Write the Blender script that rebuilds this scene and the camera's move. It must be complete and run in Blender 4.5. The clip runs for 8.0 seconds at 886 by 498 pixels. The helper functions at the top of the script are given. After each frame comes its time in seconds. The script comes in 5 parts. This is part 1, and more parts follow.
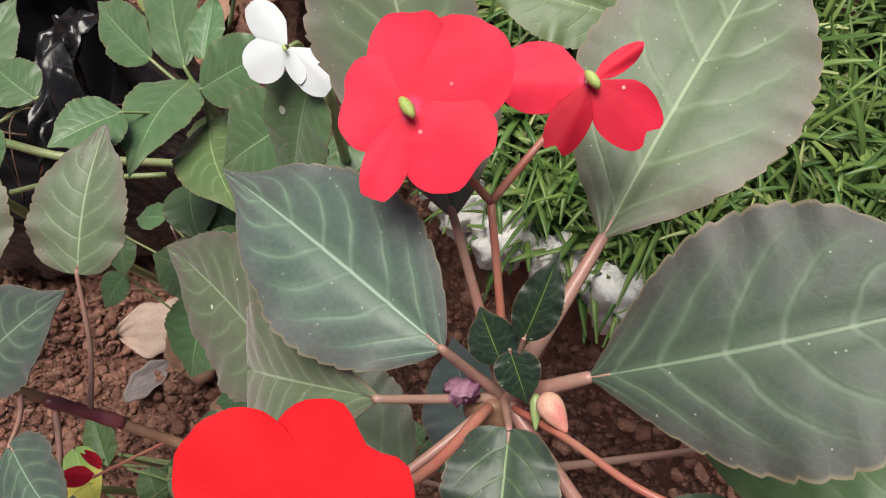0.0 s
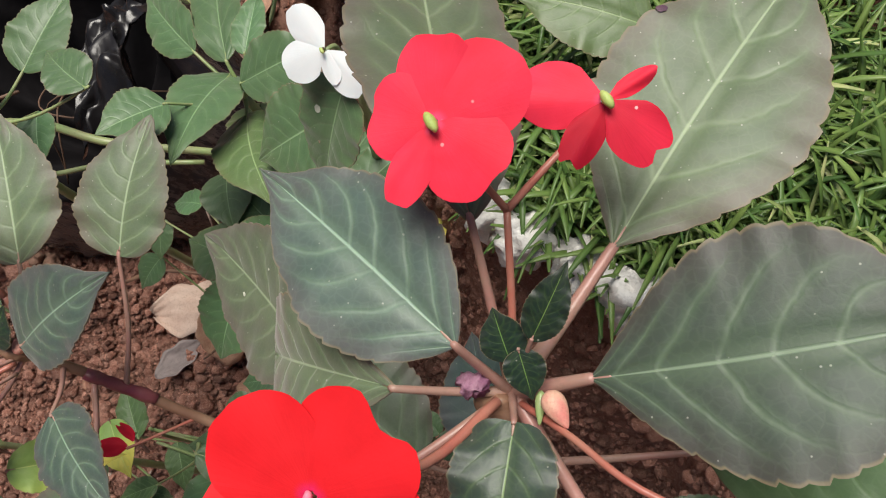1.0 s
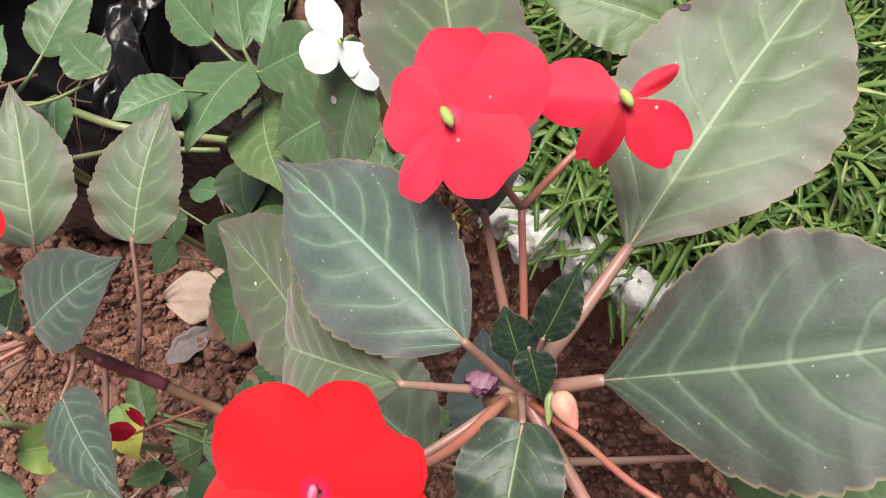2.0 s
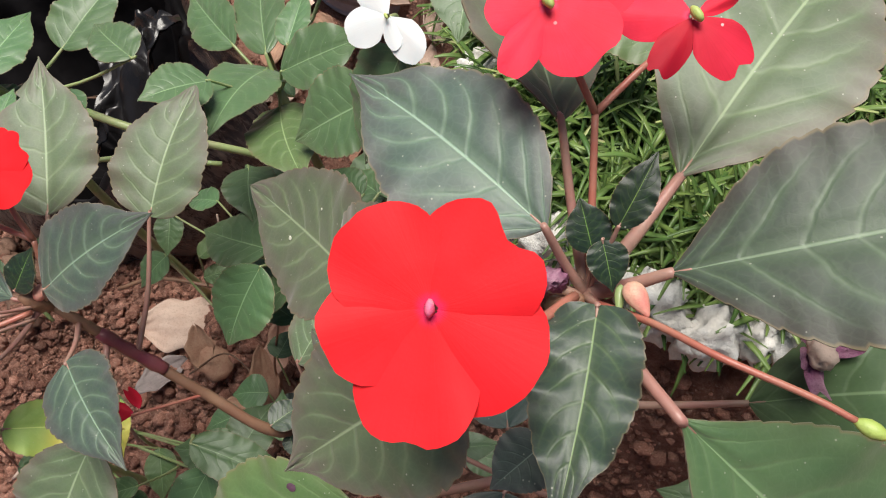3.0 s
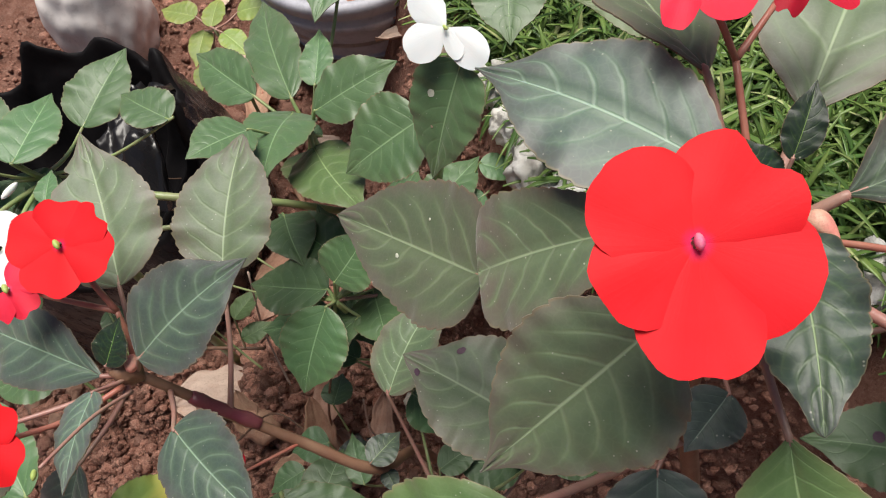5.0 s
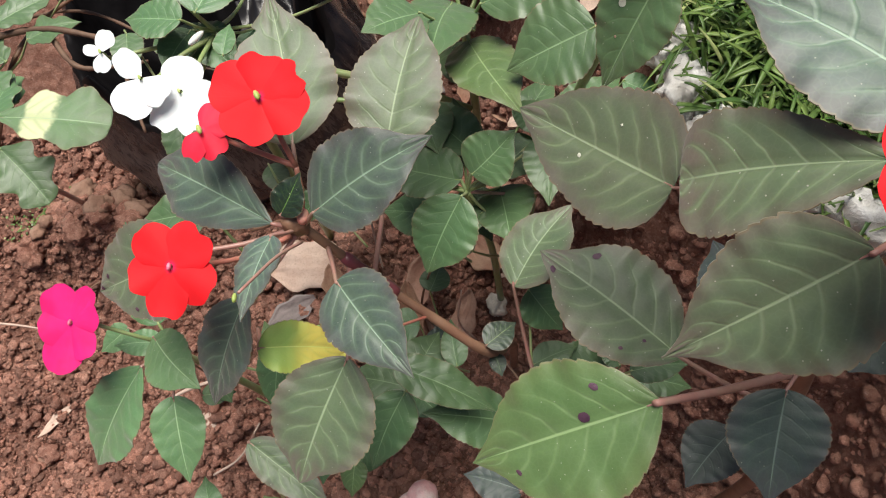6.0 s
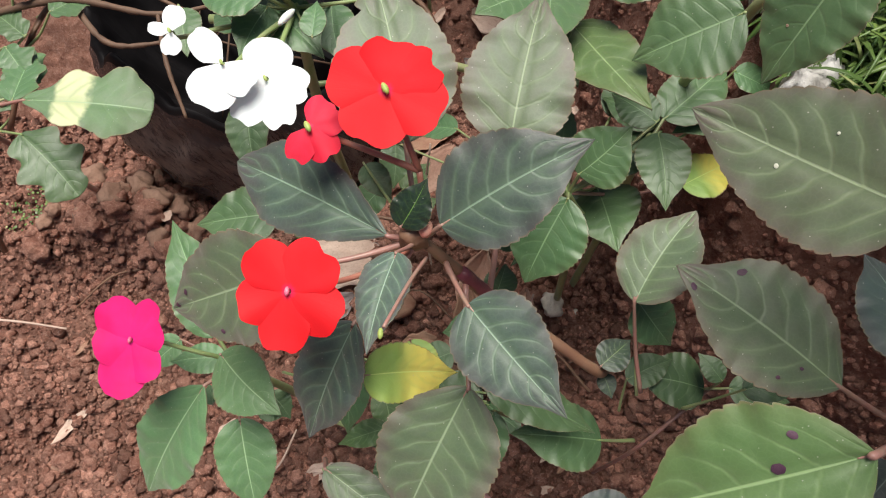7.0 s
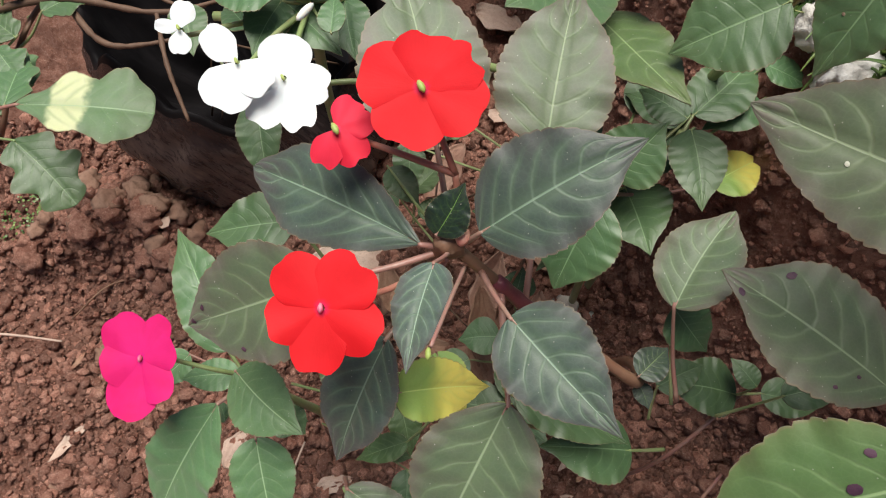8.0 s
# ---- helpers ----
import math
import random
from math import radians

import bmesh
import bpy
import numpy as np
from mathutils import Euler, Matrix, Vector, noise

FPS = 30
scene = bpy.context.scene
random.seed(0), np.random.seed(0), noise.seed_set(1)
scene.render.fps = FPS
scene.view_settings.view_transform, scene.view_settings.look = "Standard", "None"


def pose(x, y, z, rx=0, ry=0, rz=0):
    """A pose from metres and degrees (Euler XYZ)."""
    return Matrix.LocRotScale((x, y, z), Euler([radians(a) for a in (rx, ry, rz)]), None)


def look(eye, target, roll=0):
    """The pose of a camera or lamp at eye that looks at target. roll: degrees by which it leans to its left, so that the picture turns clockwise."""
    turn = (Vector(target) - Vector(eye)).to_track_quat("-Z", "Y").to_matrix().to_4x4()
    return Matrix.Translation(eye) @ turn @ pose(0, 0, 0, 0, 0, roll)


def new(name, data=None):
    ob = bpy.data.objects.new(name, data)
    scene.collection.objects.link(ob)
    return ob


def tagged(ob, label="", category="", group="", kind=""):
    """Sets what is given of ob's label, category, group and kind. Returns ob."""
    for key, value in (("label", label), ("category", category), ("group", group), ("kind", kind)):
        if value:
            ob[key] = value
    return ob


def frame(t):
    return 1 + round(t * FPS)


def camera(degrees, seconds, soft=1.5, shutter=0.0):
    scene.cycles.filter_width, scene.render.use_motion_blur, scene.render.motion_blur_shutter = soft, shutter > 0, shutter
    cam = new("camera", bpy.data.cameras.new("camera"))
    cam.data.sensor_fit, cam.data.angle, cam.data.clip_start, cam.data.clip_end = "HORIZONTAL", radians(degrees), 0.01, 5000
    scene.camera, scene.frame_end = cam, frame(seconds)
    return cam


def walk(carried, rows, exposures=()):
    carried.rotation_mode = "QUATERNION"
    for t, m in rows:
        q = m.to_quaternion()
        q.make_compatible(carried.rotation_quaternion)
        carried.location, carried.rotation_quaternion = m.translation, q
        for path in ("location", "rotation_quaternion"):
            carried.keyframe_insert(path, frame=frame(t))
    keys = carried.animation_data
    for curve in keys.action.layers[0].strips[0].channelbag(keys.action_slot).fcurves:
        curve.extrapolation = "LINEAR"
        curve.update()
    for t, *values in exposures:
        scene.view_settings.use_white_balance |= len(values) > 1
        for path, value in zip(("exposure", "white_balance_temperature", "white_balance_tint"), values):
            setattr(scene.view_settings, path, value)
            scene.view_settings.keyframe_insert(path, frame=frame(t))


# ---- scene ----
from mathutils import geometry

cam = camera(63.0, 8.0, soft=1.1)
PATH = [
    (0, 0.1376, -0.0198, 0.5913, 0.1057, 0.0844, 0.3118, -19.32),
    (0.5, 0.1423, -0.0239, 0.5997, 0.0989, 0.0808, 0.3220, -22.43),
    (1, 0.1415, -0.0213, 0.6021, 0.0975, 0.0796, 0.3231, -23.01),
    (1.2, 0.1495, -0.0153, 0.6018, 0.1006, 0.0786, 0.3211, -27.85),
    (2.3, 0.1319, -0.0286, 0.6009, 0.0852, 0.0708, 0.3217, -21.46),
    (2.5, 0.1243, -0.0393, 0.6074, 0.0837, 0.0613, 0.3277, -17.85),
    (3, 0.1155, -0.0662, 0.5923, 0.0842, 0.0676, 0.3256, -9.17),
    (3.5, 0.1062, -0.0676, 0.5748, 0.0994, 0.0950, 0.3227, -4.41),
    (4, 0.0924, -0.0678, 0.5707, 0.0970, 0.0979, 0.3207, -2.64),
    (4.5, 0.0860, -0.0827, 0.5663, 0.0908, 0.0729, 0.3098, -4.16),
    (5, 0.0636, -0.0790, 0.5906, 0.0489, 0.0697, 0.3305, -12.62),
    (5.2, 0.0514, -0.0790, 0.6107, 0.0232, 0.0564, 0.3445, -17.84),
    (6.3, -0.0034, -0.0976, 0.6016, -0.0317, 0.0133, 0.3242, -8.74),
    (6.5, -0.0187, -0.0904, 0.5962, -0.0431, 0.0153, 0.3165, -7.12),
    (7, -0.0557, -0.0689, 0.5805, -0.0750, 0.0400, 0.3016, -6.79),
    (7.5, -0.0679, -0.0695, 0.5640, -0.0836, 0.0384, 0.2846, -5.65),
    (8, -0.0748, -0.0599, 0.5656, -0.0889, 0.0488, 0.2863, -5.29),
]
EXPOSURES = [(0.0, 0.44), (1.0, 0.41), (2.5, 0.86), (3.0, 0.58), (3.5, 0.46), (4.5, 0.38), (5.0, 0.50), (6.5, 0.64), (7.0, 0.57), (7.5, 0.42), (8.0, 0.39)]
walk(cam, [(t, look((x, y, z), (u, v, w), roll)) for t, x, y, z, u, v, w, roll in PATH], EXPOSURES)

# ---- world and light ----
SUN_UP, SUN_TURN = 79.8, 0.0
world = bpy.data.worlds.new("open_shade")
scene.world = world
world.use_nodes = True
wn = world.node_tree
sky = wn.nodes.new("ShaderNodeTexSky")
sky.sky_type, sky.sun_disc = "NISHITA", False
sky.sun_elevation, sky.sun_rotation = radians(SUN_UP), radians(SUN_TURN)
sky.air_density, sky.dust_density, sky.ozone_density = 1.0, 4.0, 1.0
back = wn.nodes["Background"]
back.inputs["Strength"].default_value = 0.037
wn.links.new(sky.outputs["Color"], back.inputs["Color"])
sun_data = bpy.data.lights.new("sun", "SUN")
sun_data.energy, sun_data.angle, sun_data.color = 3.6, radians(36), (1.0, 0.955, 0.875)
sun = new("sun", sun_data)
sun.matrix_world = look((0.0, 0.36, 2), (0, 0, 0))


# ---- materials ----
class Nodes:
    """A small helper to write node trees in few lines."""

    def __init__(self, name):
        self.mat = bpy.data.materials.new(name)
        self.mat.use_nodes = True
        self.tree = self.mat.node_tree
        self.bsdf = self.tree.nodes["Principled BSDF"]

    def node(self, kind, **values):
        n = self.tree.nodes.new("ShaderNode" + kind)
        for key, value in values.items():
            if key == "op":
                n.operation = value
            elif key == "blend":
                n.data_type, n.blend_type = "RGBA", value
            else:
                self.put(n.inputs[key.replace("_", " ")], value)
        return n

    def put(self, socket, value):
        if isinstance(value, bpy.types.NodeSocket):
            self.tree.links.new(value, socket)
        else:
            socket.default_value = (*value, 1.0) if isinstance(value, tuple) and socket.type == "RGBA" else value

    def math(self, op, a, b=0.0, c=0.0, clamp=False):
        n = self.tree.nodes.new("ShaderNodeMath")
        n.operation, n.use_clamp = op, clamp
        for socket, value in zip(n.inputs, (a, b, c)):
            self.put(socket, value)
        return n.outputs[0]

    def mix(self, fac, a, b, blend="MIX"):
        n = self.tree.nodes.new("ShaderNodeMix")
        n.data_type, n.blend_type = "RGBA", blend
        self.put(n.inputs[0], fac)
        self.put(n.inputs[6], a)
        self.put(n.inputs[7], b)
        return n.outputs[2]

    def ramp(self, value, lo, hi, out_lo=0.0, out_hi=1.0):
        n = self.tree.nodes.new("ShaderNodeMapRange")
        n.interpolation_type = "SMOOTHSTEP"
        for socket, v in zip(n.inputs, (value, lo, hi, out_lo, out_hi)):
            self.put(socket, v)
        return n.outputs[0]

    def noise(self, vector, scale, detail=3.0, rough=0.55, distort=0.0):
        n = self.tree.nodes.new("ShaderNodeTexNoise")
        self.put(n.inputs["Vector"], vector)
        n.inputs["Scale"].default_value, n.inputs["Detail"].default_value = scale, detail
        n.inputs["Roughness"].default_value, n.inputs["Distortion"].default_value = rough, distort
        return n.outputs["Fac"]

    def bump(self, height, strength, distance):
        n = self.tree.nodes.new("ShaderNodeBump")
        n.inputs["Strength"].default_value, n.inputs["Distance"].default_value = strength, distance
        self.put(n.inputs["Height"], height)
        self.put(self.bsdf.inputs["Normal"], n.outputs[0])

    def set(self, **values):
        for key, value in values.items():
            self.put(self.bsdf.inputs[key.replace("_", " ")], value)
        return self.mat


def leaf_material(name, deep, rim, vein, gloss, veins=1.0, dust=0.5, blotch=0.0, band=None, sheen=0.30):
    m = Nodes(name)
    uv = m.node("UVMap").outputs[0]
    pos = m.node("TexCoord").outputs["Object"]
    rnd = m.node("ObjectInfo").outputs["Random"]
    xyz = m.node("SeparateXYZ", Vector=uv).outputs
    s = xyz[0]
    v = m.math("ABSOLUTE", m.math("MULTIPLY_ADD", xyz[1], 2.0, -1.0))
    wob = m.math("ADD", m.math("MULTIPLY_ADD", m.noise(pos, 90, 2), 0.05, -0.025), m.math("MULTIPLY_ADD", m.noise(pos, 28, 2), 0.09, -0.045))
    # side veins run from the midrib towards the tip in a bow
    q = m.math("SUBTRACT", m.math("ADD", s, wob), m.math("ADD", m.math("MULTIPLY", v, 0.13), m.math("MULTIPLY", m.math("POWER", v, 2.4), 0.21)))
    ph = m.math("ABSOLUTE", m.math("SUBTRACT", m.math("FRACT", m.math("DIVIDE", q, 0.142)), 0.5))
    line = m.math("MULTIPLY", m.ramp(ph, 0.0, 0.11, 1.0, 0.0), m.ramp(v, 0.25, 0.90, 1.0, 0.05))
    halo = m.math("MULTIPLY", m.ramp(ph, 0.0, 0.34, 1.0, 0.0), m.ramp(v, 0.5, 0.95, 1.0, 0.0))
    mid = m.math("MULTIPLY", m.ramp(v, 0.006, 0.030, 1.0, 0.0), m.ramp(s, 0.75, 1.0, 1.0, 0.4))
    midhalo = m.ramp(v, 0.0, 0.35, 1.0, 0.0)
    patch = m.noise(pos, 38, 4, 0.6)
    fine = m.noise(pos, 900, 3, 0.7)
    cells = m.tree.nodes.new("ShaderNodeTexVoronoi")
    cells.feature = "DISTANCE_TO_EDGE"
    cells.inputs["Scale"].default_value = 420
    m.put(cells.inputs["Vector"], pos)
    net = m.ramp(cells.outputs["Distance"], 0.0, 0.16, 1.0, 0.0)
    edge = m.ramp(m.math("ADD", v, m.math("MULTIPLY_ADD", patch, 0.5, -0.25)), 0.55, 1.0)
    tip = m.ramp(m.math("ADD", s, m.math("MULTIPLY_ADD", patch, 0.4, -0.2)), 0.6, 1.0)
    col = m.mix(m.math("MAXIMUM", m.math("MULTIPLY", edge, 0.75), tip), deep, rim)
    col = m.mix(m.ramp(patch, 0.35, 0.75, 0.0, 0.35), col, rim)
    if blotch:
        col = m.mix(m.ramp(m.noise(pos, 30, 2), 0.46, 0.54, 0.0, blotch), col, rim)
    if band:
        lo, hi, tint, soft = band
        wide = m.math("ADD", s, m.math("MULTIPLY_ADD", patch, 0.26, -0.13))
        col = m.mix(m.math("MULTIPLY", m.ramp(wide, lo - soft, lo + soft), m.ramp(wide, hi - soft, hi + soft, 1.0, 0.0)), col, tint)
    glow = tuple(a * 0.62 + b * 0.26 for a, b in zip(deep, vein))
    col = m.mix(m.math("MULTIPLY", m.math("MAXIMUM", halo, midhalo), 0.8 * veins), col, (glow[0] * 0.98, glow[1] * 1.02, glow[2] * 0.92))
    col = m.mix(m.math("MULTIPLY", net, 0.05), col, vein)
    col = m.mix(m.math("MULTIPLY", m.math("MULTIPLY", line, m.ramp(m.noise(pos, 55, 3), 0.3, 0.65, 0.35, 1.0)), 0.34 * veins), col, vein)
    col = m.mix(m.math("MULTIPLY", mid, 0.70), col, tuple(min(1.0, c * 1.25) for c in vein))
    col = m.mix(m.ramp(v, 0.955, 0.99, 0.0, 0.55), col, (0.20, 0.15, 0.085))
    # pale specks of dust and dried drops
    spots = m.tree.nodes.new("ShaderNodeTexVoronoi")
    spots.inputs["Scale"].default_value = 620
    m.put(spots.inputs["Vector"], pos)
    pick = m.math("GREATER_THAN", m.node("SeparateXYZ", Vector=spots.outputs["Color"]).outputs[0], 0.90)
    speck = m.math("MULTIPLY", m.ramp(m.math("ADD", spots.outputs["Distance"], m.math("MULTIPLY_ADD", fine, 0.2, -0.1)), 0.08, 0.2, 1.0, 0.0), pick)
    col = m.mix(m.math("MULTIPLY", speck, dust), col, (0.42, 0.42, 0.36))
    hsv = m.node("HueSaturation", Color=col, Hue=m.math("MULTIPLY_ADD", rnd, 0.024, 0.488), Value=m.math("MULTIPLY_ADD", rnd, 0.34, 0.83))
    height = m.math("ADD", m.math("MULTIPLY", fine, 0.25), m.math("ADD", m.math("MULTIPLY", net, -0.05), m.math("MULTIPLY", m.math("MAXIMUM", line, mid), -0.8 * min(1.0, veins + 0.1))))
    m.bump(height, 0.30, 0.0005)
    rough = m.math("MULTIPLY_ADD", m.noise(pos, 60, 3), 0.22, gloss)
    return m.set(Base_Color=hsv.outputs[0], Roughness=rough, Specular_IOR_Level=0.2 + sheen, Sheen_Weight=sheen, Sheen_Roughness=0.45,
                 Subsurface_Weight=0.08, Subsurface_Radius=(0.3, 0.6, 0.1), Subsurface_Scale=0.001)


LEAF = {
    "dark": leaf_material("leaf_dark_green", (0.058, 0.094, 0.074), (0.084, 0.084, 0.082), (0.24, 0.34, 0.25), 0.38),
    "dusk": leaf_material("leaf_dusky_green", (0.041, 0.062, 0.043), (0.052, 0.044, 0.041), (0.17, 0.22, 0.15), 0.38, sheen=0.16),
    "bronze": leaf_material("leaf_bronze_green", (0.092, 0.134, 0.072), (0.136, 0.118, 0.094), (0.27, 0.34, 0.21), 0.40, dust=0.8),
    "green": leaf_material("leaf_mid_green", (0.070, 0.142, 0.058), (0.088, 0.150, 0.062), (0.20, 0.31, 0.16), 0.34, veins=0.6),
    "light": leaf_material("leaf_light_green", (0.080, 0.142, 0.046), (0.106, 0.148, 0.052), (0.23, 0.32, 0.15), 0.36, veins=0.8),
    "fresh": leaf_material("leaf_fresh_green", (0.096, 0.185, 0.078), (0.115, 0.200, 0.088), (0.29, 0.40, 0.23), 0.38, veins=0.45),
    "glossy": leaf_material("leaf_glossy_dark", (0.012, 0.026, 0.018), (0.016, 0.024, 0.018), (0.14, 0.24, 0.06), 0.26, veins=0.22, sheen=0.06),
    "sleek": leaf_material("leaf_sleek_dark", (0.038, 0.064, 0.045), (0.044, 0.056, 0.048), (0.20, 0.28, 0.13), 0.30, veins=0.5, sheen=0.12),
    "blue": leaf_material("leaf_blue_green", (0.048, 0.074, 0.066), (0.066, 0.072, 0.074), (0.15, 0.20, 0.17), 0.34, veins=0.35, sheen=0.16),
    "yellow": leaf_material("leaf_yellowing", (0.26, 0.42, 0.10), (0.34, 0.46, 0.10), (0.50, 0.60, 0.20), 0.4, veins=0.2, band=(0.40, 1.5, (0.72, 0.64, 0.13), 0.16)),
    "lime": leaf_material("leaf_yellow_green", (0.17, 0.24, 0.05), (0.26, 0.30, 0.06), (0.34, 0.42, 0.16), 0.4, veins=0.4),
    "cream": leaf_material("leaf_variegated", (0.10, 0.17, 0.075), (0.11, 0.15, 0.080), (0.22, 0.30, 0.18), 0.45, veins=0.4, band=(0.28, 0.52, (0.50, 0.52, 0.30), 0.03)),
}


def stalk_material(name, one, two, gloss=0.38):
    m = Nodes(name)
    pos = m.node("TexCoord").outputs["Object"]
    n = m.noise(pos, 70, 4)
    col = m.mix(m.ramp(n, 0.3, 0.7), one, two)
    col = m.mix(m.ramp(m.noise(pos, 420, 3), 0.5, 0.8, 0.0, 0.4), col, tuple(c * 0.6 for c in two))
    m.bump(m.noise(pos, 600, 3), 0.3, 0.0005)
    return m.set(Base_Color=col, Roughness=gloss, Subsurface_Weight=0.1, Subsurface_Radius=(0.5, 0.3, 0.15), Subsurface_Scale=0.001)


PETIOLE = stalk_material("petiole_pinkish", (0.37, 0.18, 0.155), (0.35, 0.225, 0.175))
PETIOLE_GREEN = stalk_material("petiole_pale_green", (0.26, 0.36, 0.14), (0.31, 0.33, 0.17))
STEM_BROWN = stalk_material("stem_brown", (0.19, 0.095, 0.060), (0.26, 0.15, 0.095), 0.5)
STEM_RED = stalk_material("stalk_reddish", (0.38, 0.115, 0.085), (0.40, 0.18, 0.13))
ROOT = stalk_material("dry_root", (0.10, 0.055, 0.035), (0.17, 0.10, 0.065), 0.7)
STEM_PURPLE = stalk_material("stem_purple", (0.16, 0.03, 0.05), (0.22, 0.07, 0.07))


def petal_material(name, main, deep, eye, vein=0.25, flecks=0.0):
    m = Nodes(name)
    uv = m.node("UVMap").outputs[0]
    pos = m.node("TexCoord").outputs["Object"]
    xyz = m.node("SeparateXYZ", Vector=uv).outputs
    r, a = xyz[0], xyz[1]
    rays = m.noise(m.node("CombineXYZ", X=m.math("MULTIPLY", r, 1.2), Y=m.math("MULTIPLY", a, 34.0)).outputs[0], 1.0, 3, 0.6)
    col = m.mix(m.ramp(m.noise(pos, 60, 3), 0.3, 0.75), main, deep)
    col = m.mix(m.math("MULTIPLY", m.ramp(rays, 0.45, 0.75), vein), col, deep)
    col = m.mix(m.ramp(r, 0.05, 0.17, 0.75, 0.0), col, eye)
    if flecks:
        spots = m.tree.nodes.new("ShaderNodeTexVoronoi")
        spots.inputs["Scale"].default_value = 330
        m.put(spots.inputs["Vector"], m.node("VectorMath", Vector=pos).outputs[0])
        pick = m.math("GREATER_THAN", m.node("SeparateXYZ", Vector=spots.outputs["Color"]).outputs[0], 0.90)
        col = m.mix(m.math("MULTIPLY", m.math("MULTIPLY", m.ramp(spots.outputs["Distance"], 0.08, 0.16, 1.0, 0.0), pick), flecks), col, (0.80, 0.50, 0.50))
    m.bump(m.math("ADD", m.math("MULTIPLY", rays, 0.5), m.math("MULTIPLY", m.noise(pos, 1400, 2), 0.25)), 0.18, 0.0005)
    return m.set(Base_Color=col, Roughness=0.6, Specular_IOR_Level=0.2, Sheen_Weight=0.05, Sheen_Roughness=0.4, Subsurface_Weight=0.15,
                 Subsurface_Radius=(0.6, 0.25, 0.2), Subsurface_Scale=0.0012)


PETAL = {
    "red": petal_material("petal_red", (0.78, 0.013, 0.021), (0.64, 0.008, 0.013), (0.62, 0.015, 0.11)),
    "rose": petal_material("petal_rose_red", (0.82, 0.032, 0.075), (0.68, 0.016, 0.042), (0.76, 0.08, 0.20), flecks=0.5),
    "faded": petal_material("petal_fading_red", (0.66, 0.018, 0.050), (0.50, 0.010, 0.030), (0.60, 0.05, 0.14), 0.5, flecks=0.9),
    "crimson": petal_material("petal_crimson", (0.52, 0.012, 0.030), (0.36, 0.006, 0.022), (0.45, 0.02, 0.08)),
    "pink": petal_material("petal_magenta", (0.76, 0.018, 0.19), (0.66, 0.010, 0.13), (0.60, 0.01, 0.20)),
    "white": petal_material("petal_white", (0.84, 0.84, 0.85), (0.76, 0.78, 0.80), (0.80, 0.84, 0.76), 0.35),
}


def plain_material(name, one, two, scale, rough, bump=0.4, metal=0.0, depth=0.001):
    m = Nodes(name)
    pos = m.node("TexCoord").outputs["Object"]
    a, b = m.noise(pos, scale, 5, 0.6), m.noise(pos, scale * 9, 4, 0.7)
    col = m.mix(m.ramp(a, 0.3, 0.7), one, two)
    col = m.mix(m.ramp(b, 0.45, 0.8, 0.0, 0.5), col, tuple(c * 0.55 for c in one))
    m.bump(m.math("ADD", m.math("MULTIPLY", a, 0.5), b), bump, depth)
    return m.set(Base_Color=col, Roughness=m.math("MULTIPLY_ADD", b, 0.2, rough), Metallic=metal)


def soil_material():
    m = Nodes("red_brown_soil")
    pos = m.node("TexCoord").outputs["Object"]
    rnd = m.node("NewGeometry").outputs["Random Per Island"]
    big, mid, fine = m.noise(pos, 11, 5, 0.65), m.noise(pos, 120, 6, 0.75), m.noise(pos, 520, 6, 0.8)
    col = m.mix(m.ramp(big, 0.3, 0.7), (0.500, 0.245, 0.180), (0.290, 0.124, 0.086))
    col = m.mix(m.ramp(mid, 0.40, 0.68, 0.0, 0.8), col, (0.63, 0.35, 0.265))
    # Crevice shade and crumb highlights put into the colour, following the bump's fine noise
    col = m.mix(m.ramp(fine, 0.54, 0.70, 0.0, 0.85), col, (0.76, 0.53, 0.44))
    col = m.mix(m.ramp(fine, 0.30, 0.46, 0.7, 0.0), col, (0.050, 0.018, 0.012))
    hsv = m.node("HueSaturation", Color=col, Value=m.math("MULTIPLY_ADD", rnd, 0.95, 0.58))
    m.bump(m.math("ADD", m.math("MULTIPLY", mid, 1.2), fine), 0.9, 0.006)
    return m.set(Base_Color=hsv.outputs[0], Roughness=0.9, Specular_IOR_Level=0.25)


SOIL = soil_material()
STONE = plain_material("brown_stone", (0.24, 0.13, 0.09), (0.34, 0.21, 0.15), 40, 0.8, 0.6, depth=0.002)
PALE_SPOT = plain_material("pale_leaf_spot", (0.50, 0.52, 0.42), (0.60, 0.60, 0.50), 200, 0.6, 0.2)
SCORCH = plain_material("scorched_leaf_patch", (0.26, 0.17, 0.12), (0.34, 0.25, 0.18), 260, 0.7, 0.5)
PALE_STONE = plain_material("pale_stone", (0.62, 0.56, 0.48), (0.74, 0.70, 0.62), 60, 0.7, 0.5)
WHITEWASH = plain_material("whitewash", (0.80, 0.79, 0.77), (0.66, 0.63, 0.58), 60, 0.8, 0.7, depth=0.002)
DRY_LEAF = plain_material("dry_leaf", (0.30, 0.15, 0.10), (0.40, 0.25, 0.17), 60, 0.7, 0.5)
PAPER_LEAF = plain_material("bleached_leaf", (0.50, 0.35, 0.28), (0.60, 0.46, 0.38), 50, 0.75, 0.4)


def gloss_film(name, shine, rough):
    m = Nodes(name)
    pos = m.node("TexCoord").outputs["Object"]
    cloud = m.noise(pos, 26, 3)
    m.bump(m.noise(pos, 60, 2), 0.35, 0.003)
    return m.set(Base_Color=m.mix(cloud, (0.006, 0.006, 0.007), (0.016, 0.014, 0.015)), Roughness=m.math("MULTIPLY_ADD", cloud, 0.35, rough), Specular_IOR_Level=shine)


